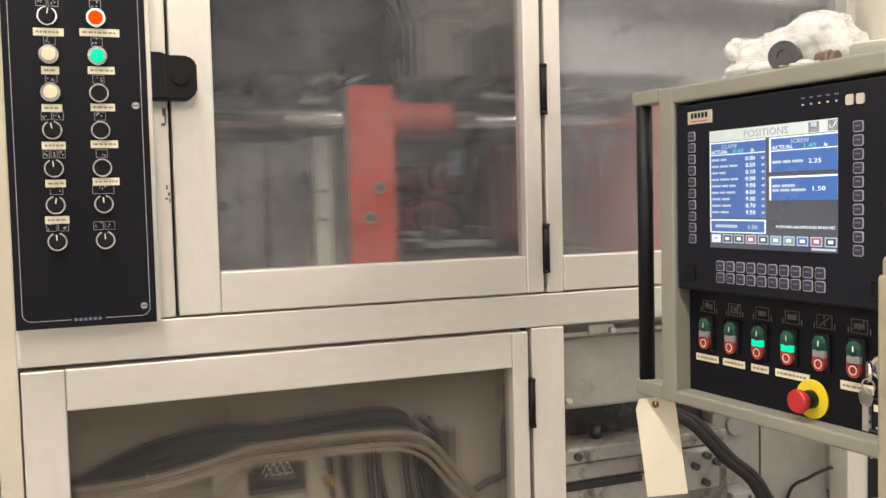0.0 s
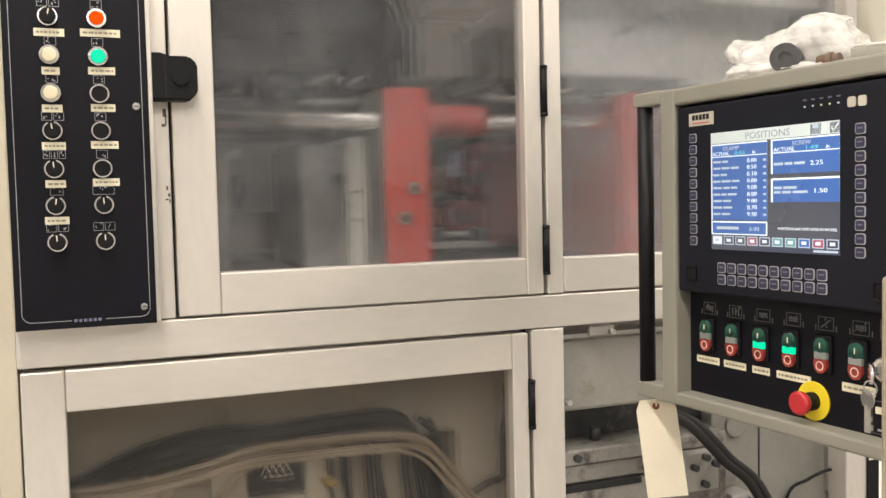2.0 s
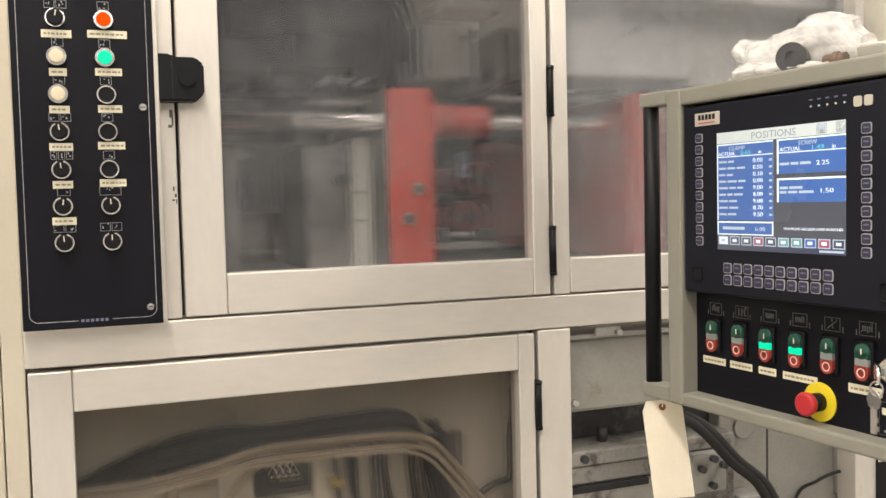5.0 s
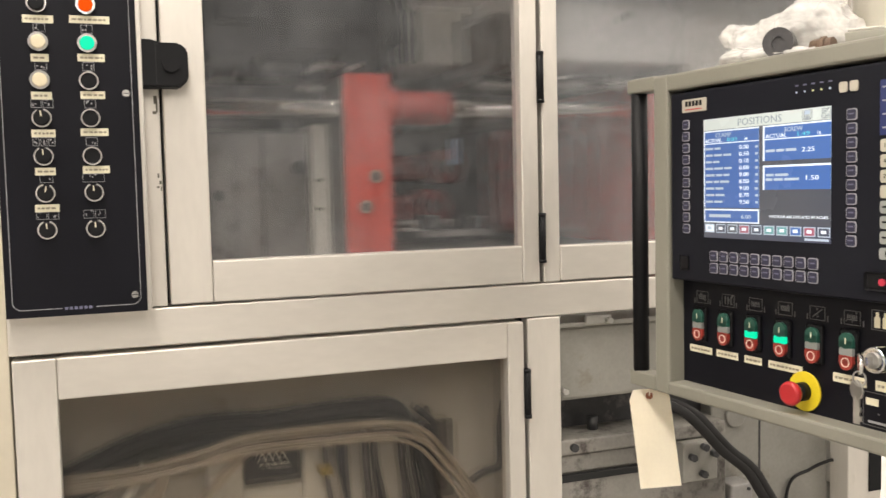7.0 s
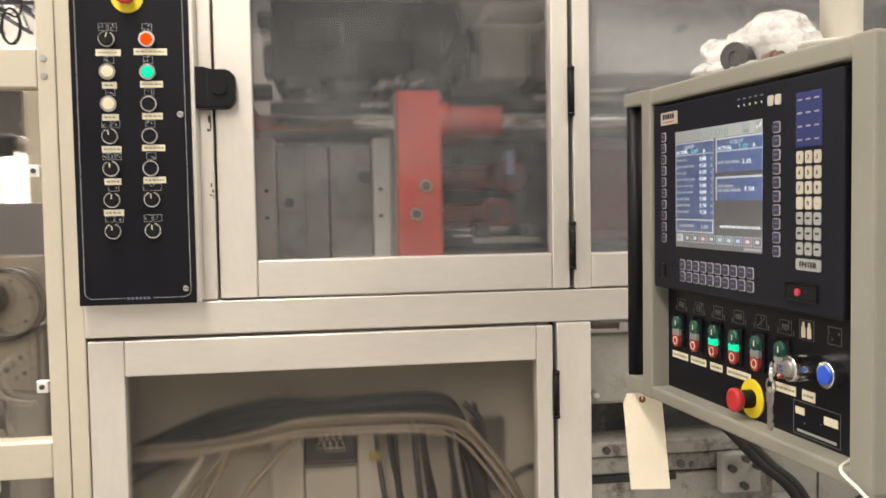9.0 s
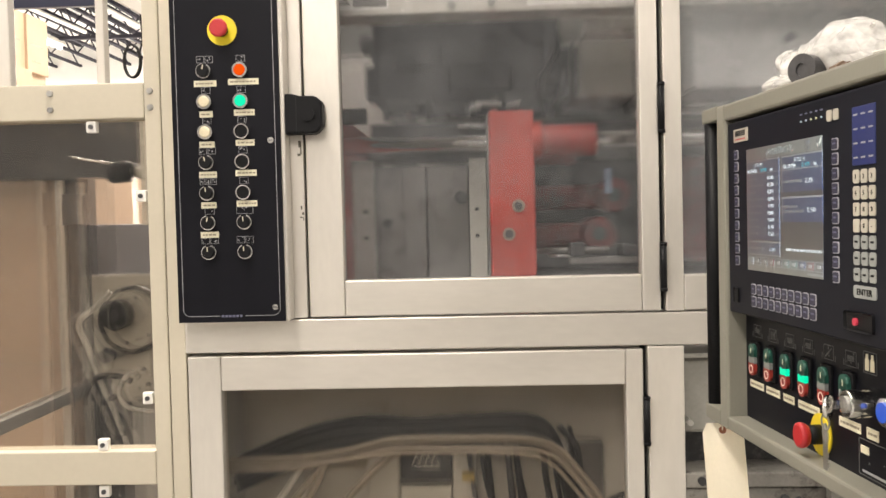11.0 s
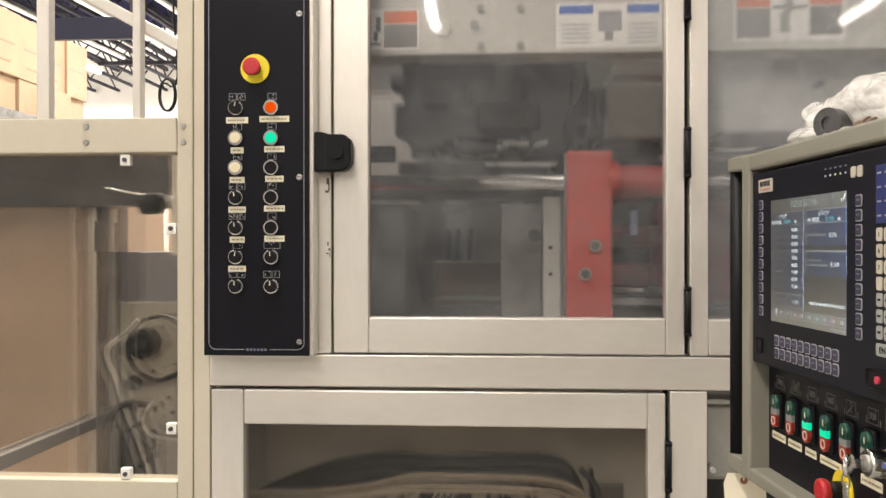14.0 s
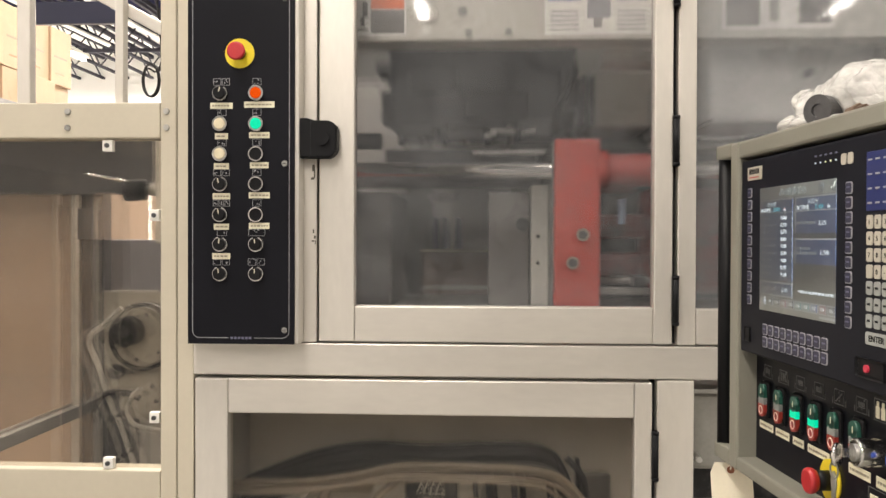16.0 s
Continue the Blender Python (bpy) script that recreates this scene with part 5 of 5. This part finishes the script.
part("film", film(0.008, 0.228, [(0.008, 0.070, 0.002, 0.053, 0.058), (0.030, 0.078, 0.018, 0.034, 0.064), (0.055, 0.085, 0.030, 0.010, 0.062), (0.090, 0.088, 0.046, 0.0, 0.060), (0.131, 0.095, 0.046, 0.0, 0.070), (0.164, 0.098, 0.042, 0.0, 0.083), (0.200, 0.100, 0.036, 0.0, 0.074), (0.228, 0.112, 0.012, 0.0, 0.046)], 1.3), BAG, bg)
part("skirt", film(0.030, 0.215, [(0.030, 0.050, 0.006, 0.0, 0.010), (0.07, 0.046, 0.026, 0.0, 0.022), (0.13, 0.048, 0.030, 0.0, 0.016), (0.215, 0.06, 0.012, 0.0, 0.012)], 4.7, 40, 22), BAG, bg, "loose edge of the bag")
part("tail", tube([(0.188, 0.100, 0.066), (0.203, 0.102, 0.071), (0.213, 0.103, 0.070), (0.220, 0.101, 0.073)], 0.0028, 7, 4), BAG, bg, "twisted end of the bag")
tr = thing("tape_roll", "dark roll of tape beside the plastic bag", "tape roll", at=HM @ pose(0.160, 0.040, Z1 + 0.0215, 0, 0, 30))
part("roll", ring((0, 0), 0.009, 0.0215, -0.014, 0.014), ROLL, tr)
part("core", rod((0, -0.0115, 0), (0, 0.0115, 0), 0.009, 20), ROLL, tr, "dark core")
nt2 = thing("brass_fitting", "small copper-coloured fitting beside the plastic bag", "pipe fitting", at=HM @ pose(0.218, 0.055, Z1 + 0.0105))
part("body", rod((-0.014, 0, 0), (0.016, 0.006, 0), 0.0105, 8), mat("copper_fitting", (0.15, 0.10, 0.07), 0.6, 0.2, 0.3, 30), nt2)
part("nut", rod((0.0, 0, 0), (0.008, 0.002, 0), 0.0125, 6), bpy.data.materials["copper_fitting"], nt2)

# the arm that carries the terminal
arm = thing("terminal_support_arm", "cream round support post and flange on the terminal", "support arm", at=HM @ pose(0.204, 0.178, Z1))
part("flange", rod((0, 0, 0), (0, 0, 0.030), 0.092, 48, 0.090, b=0.003), GREYBOX, arm, "round cream flange")
part("gasket", rod((0, 0, 0.030), (0, 0, 0.034), 0.086, 48), LIGHT, arm)
part("post", rod((0, 0, 0.034), (0, 0, 1.0), 0.029, 32), mat("cream_enamel", (0.84, 0.81, 0.72), 0.4, 0, 0.05, 6), arm, "cream round post")
part("boom", rod((0, 0, 0.98), (0.4, 0.75, 0.98), 0.034, 24), bpy.data.materials["cream_enamel"], arm)

# ---------------------------------------------------------------- left bay and the hall behind
lf = thing("bay_side_frame", "aluminium side frame of the left guard bay", "machine frame", kind="structure")
bar("upright", (-0.549, -0.519, FACE + 0.062, FACE + 0.09, 1.75, 2.5), ALU_V, lf)
bar("upright", (-0.330, -0.311, FACE + 0.062, FACE + 0.09, 1.75, 2.5), ALU_V, lf)
bar("side_beam", (-1.16, -0.20, 2.60, 2.64, 2.50, 2.54), ALU, lf)
brace = box(-0.62, 0.62, -0.014, 0.014, -0.013, 0.013, 0.002)
bmesh.ops.transform(brace, matrix=pose(-0.745, FACE + 0.106, 2.200, 0, 28.5, 0), verts=brace.verts)
part("diagonal_brace", brace, ALU, lf, "slanting aluminium brace")
bar("hood_hanger", (-0.70, -0.68, 2.605, 2.62, 2.20, 2.51), DARK, lf)
bar("rear_post", (-0.337, -0.309, 2.751, 2.79, 0, 1.865), ALU_V, lf)
bar("rear_post", (-0.905, -0.875, 2.75, 2.79, 0, 1.712), ALU_V, lf)
bar("dark_post", (-0.873, -0.795, 2.76, 2.82, 0, 1.70), DARK, lf, label="dark steel post")
bar("side_rail", (-0.905, -0.875, FACE + 0.07, 2.749, 0.865, 0.905), GREY, lf)
bar("side_edge", (-0.908, -0.900, FACE + 0.07, 2.749, 0.906, 0.914), ALU, lf)
p = part("side_pane", box(-0.892, -0.888, FACE + 0.07, 2.749, 0.906, 1.67), PANE_C, lf, "clear side pane")
p.visible_shadow = False
bar("fascia", (-1.6, -0.301, 2.725, 2.745, 1.605, 1.865), DARK, lf, label="dark fascia sheet")
hood = box(-0.955, -0.675, 2.60, 2.625, 2.135, 2.205, 0.003)
part("hood", hood, NAVY, lf, "navy sheet hood")
part("hood_flap", box(-0.674, -0.660, 2.58, 2.625, 2.135, 2.205, 0.003), ALU, lf)

bar("dark_panel", (-0.880, -0.797, 2.745, 2.758, 1.457, 1.561), DARK, lf, label="dark sheet panel")
bar("drive_back", (-0.794, -0.14, 2.80, 2.815, 0.2, 1.24), DARK, lf, label="dark sheet behind the belt drive")

drv = thing("belt_drive", "small belt drive with a pale round cover and black hub", "belt drive", at=pose(0.027, 0, -0.008))
part("mount_plate", box(-0.667, -0.36, 2.40, 2.412, 1.02, 1.318, 0.003), DRIVE, drv, "pale mounting plate")
part("cover", rod((-0.475, 2.20, 1.205), (-0.475, 2.22, 1.205), 0.080, 40, b=0.003), DRIVE, drv, "pale round cover")
part("belt", ring((-0.475, 1.205), 0.082, 0.092, 2.20, 2.225, 40), BHOSE, drv, "black belt")
part("hub", rod((-0.505, 2.155, 1.222), (-0.505, 2.20, 1.222), 0.040, 28, b=0.004), RUBBER, drv, "black hub")
part("hub_cap", rod((-0.505, 2.148, 1.222), (-0.505, 2.156, 1.222), 0.014, 20), DARK, drv)
for a in range(6):
    x, z = -0.475 + 0.062 * math.cos(a * 1.05 + 0.3), 1.205 + 0.062 * math.sin(a * 1.05 + 0.3)
    part("bolt", rod((x, 2.195, z), (x, 2.2, z), 0.005, 8), DARK, drv)
bk = box(-0.545, -0.41, 2.215, 2.235, 0.98, 1.21, 0.01)
part("bracket", bk, DRIVE, drv, "pale bracket plate")
part("pulley", rod((-0.545, 2.19, 1.11), (-0.545, 2.215, 1.11), 0.02, 20), DARK, drv)
part("stand", box(-0.50, -0.40, 2.24, 2.35, 0, 1.15, 0.006), GREY, drv)
for x, z in ((-0.45, 1.07), (-0.44, 1.03), (-0.52, 1.02)):
    part("bolt", rod((x, 2.208, z), (x, 2.215, z), 0.006, 8), DARK, drv)
for pts, r, m in (
    ([(-0.47, 2.12, 1.281), (-0.512, 2.12, 1.24), (-0.557, 2.12, 1.198), (-0.53, 2.12, 1.123), (-0.503, 2.12, 1.04), (-0.474, 2.12, 0.975), (-0.451, 2.12, 0.911), (-0.431, 2.12, 0.853)], 0.0075, PALEHOSE),
    ([(-0.404, 2.08, 1.081), (-0.429, 2.08, 1.055), (-0.44, 2.08, 1.02), (-0.421, 2.08, 0.988), (-0.382, 2.08, 0.976), (-0.348, 2.08, 0.973)], 0.006, PALEHOSE),
    ([(-0.541, 2.1, 0.989), (-0.535, 2.1, 1.026), (-0.503, 2.1, 1.061), (-0.446, 2.1, 1.062), (-0.415, 2.1, 1.049)], 0.008, BHOSE),
    ([(-0.468, 2.12, 1.012), (-0.438, 2.12, 0.971), (-0.444, 2.12, 0.912), (-0.472, 2.12, 0.897), (-0.499, 2.12, 0.926), (-0.5, 2.12, 0.978), (-0.468, 2.12, 1.008)], 0.007, BHOSE),
):
    solid("loose_hose", tube(pts, r), m, "hose looping around the belt drive", "hose", "drive hoses")
cab = thing("pale_cabinet", "pale blue-grey steel cabinet behind the guard bay", "cabinet")
part("body", box(-0.92, -0.12, 3.0, 3.4, 0, 1.457, 0.006), mat("pale_blue_enamel", (0.33, 0.33, 0.37), 0.5, 0, 0.10, 4), cab)
part("door_seam", box(-0.50, -0.496, 2.998, 3.0, 0.05, 1.46), DARK, cab)

lv = thing("ball_lever", "chrome lever with a black grip inside the guard bay", "lever")
part("rod", rod((-0.47, 1.93, 1.615), (-0.33, 1.90, 1.588), 0.0038, 10), CHROME, lv)
part("grip", rod((-0.370, 1.89, 1.572), (-0.315, 1.90, 1.577), 0.025, 24, b=0.008), RUBBER, lv, "black grip")
part("collar", rod((-0.316, 1.90, 1.577), (-0.29, 1.91, 1.580), 0.016, 16), STEEL, lv)
part("mount", box(-0.292, -0.255, 1.88, 1.93, 1.45, 1.694, 0.004), LIGHT, lv)

coil = solid("cable_coil", tube([(-0.350 + 0.021 * math.sin(a * 0.7), 2.0 + 0.001 * a, 1.852 + 0.040 * math.cos(a * 0.7)) for a in range(18)] + [(-0.328, 2.02, 1.90), (-0.325, 2.02, 2.2), (-0.325, 2.62, 2.51)], 0.0026, 8, 4), BHOSE, "black cable hanging in a coil", "cable")

# big carton behind the side pane
gy = thing("bulk_carton", "tall brown corrugated bulk carton beside the machine", "cardboard box")
part("carton", box(-2.3, -0.93, 2.86, 3.75, 0.12, 1.685, 0.008), mat("dull_card", (0.43, 0.32, 0.235), 0.8, 0, 0.14, 3, 60, 0.08, dirt=(0.34, 0.24, 0.165), dirt_at=0.58), gy)
part("flap_seam", box(-2.2, -0.95, 2.857, 2.861, 0.98, 0.986), INK, gy)
part("pallet", box(-2.3, -0.93, 2.86, 3.75, 0, 0.12), mat("pallet_wood", (0.35, 0.25, 0.15), 0.7, 0, 0.2, 6), gy, "wooden pallet")

# storage rack with cartons
rack = thing("storage_rack", "steel storage rack carrying rows of cartons", "rack")
part("shelf", box(-4.4, -3.15, 5.2, 8.0, 2.44, 2.50, 0.004), MOULD, rack)
for y in (5.3, 7.9):
    for x in (-4.35, -3.2):
        part("upright", box(x - 0.04, x + 0.04, y - 0.04, y + 0.04, 0, 2.44), NAVY, rack)
rnd = random.Random(8)
y = 5.25
while y < 7.5:
    w = rnd.uniform(0.36, 0.46)
    c = thing("cardboard_box", "brown corrugated carton with printed lines on the rack", "cardboard box", "racked cartons")
    part("carton", box(-4.2, -3.22 + rnd.uniform(-0.04, 0.05), y, y + w - 0.015, 2.50, 2.77, 0.006), CARD, c)
    d2 = thing("cardboard_box", "brown corrugated carton with printed lines on the rack", "cardboard box", "racked cartons")
    f = -3.22 + rnd.uniform(-0.03, 0.05)
    part("carton", box(-4.2, f, y, y + w - 0.015, 2.771, 3.25, 0.006), CARD, d2)
    part("print", box(f, f + 0.001, y + 0.05, y + w - 0.1, 3.0, 3.015), INK, d2)
    part("print", box(f, f + 0.001, y + 0.08, y + w - 0.16, 2.86, 2.872), ORINK, d2)
    part("seam_tape", box(-4.2, f + 0.001, y + w / 2 - 0.03, y + w / 2 + 0.03, 3.2495, 3.2515), TAPE, d2)
    y += w


pk = thing("cream_plank", "dirty cream plank with a worn top held upright near the terminal", "plank", at=pose(0, 0, 0))
pm = box(0, 0.09, -0.008, 0.008, 0, 1.36, 0.004)
box(0.004, 0.07, -0.007, 0.007, 1.355, 1.378, 0.004, bm=pm)
part("board", pm, mat("dirty_cream_board", (0.27, 0.235, 0.165), 0.7, 0, 0.2, 14, 120, 0.1, dirt=(0.12, 0.10, 0.07), dirt_at=0.56), pk)


def motions():
    dx = [(0, 0), (1.4, 0), (1.5, 0.008), (1.7, 0.028), (2.0, 0.080), (2.2, 0.110), (2.4, 0.119), (2.6, 0.120), (4.4, 0.120), (4.8, 0.10), (5.3, 0.03), (5.7, 0.0), (13.2, 0.0), (13.35, 0.008), (13.5, 0.028), (13.75, 0.09), (13.95, 0.117), (14.1, 0.119), (16, 0.119)]
    walk(front, [(t, pose(x, 0, 0)) for t, x in dx])
    off = [(0, 0.0), (2.9, 0.0), (3.2, 0.015), (3.5, 0.06), (4.0, 0.12), (5.0, 0.35), (6.0, 0.60), (16, 0.60)]
    walk(pk, [(t, pose(0.720 + 0.7 * d, 0.690 - 0.7 * d, 0, 0, 0, -45)) for t, d in off])
    walk(rear, [(t, pose(-x, 0, 0)) for t, x in dx])
    walk(left, [(t, pose(-x, 0, 0)) for t, x in dx])


motions()
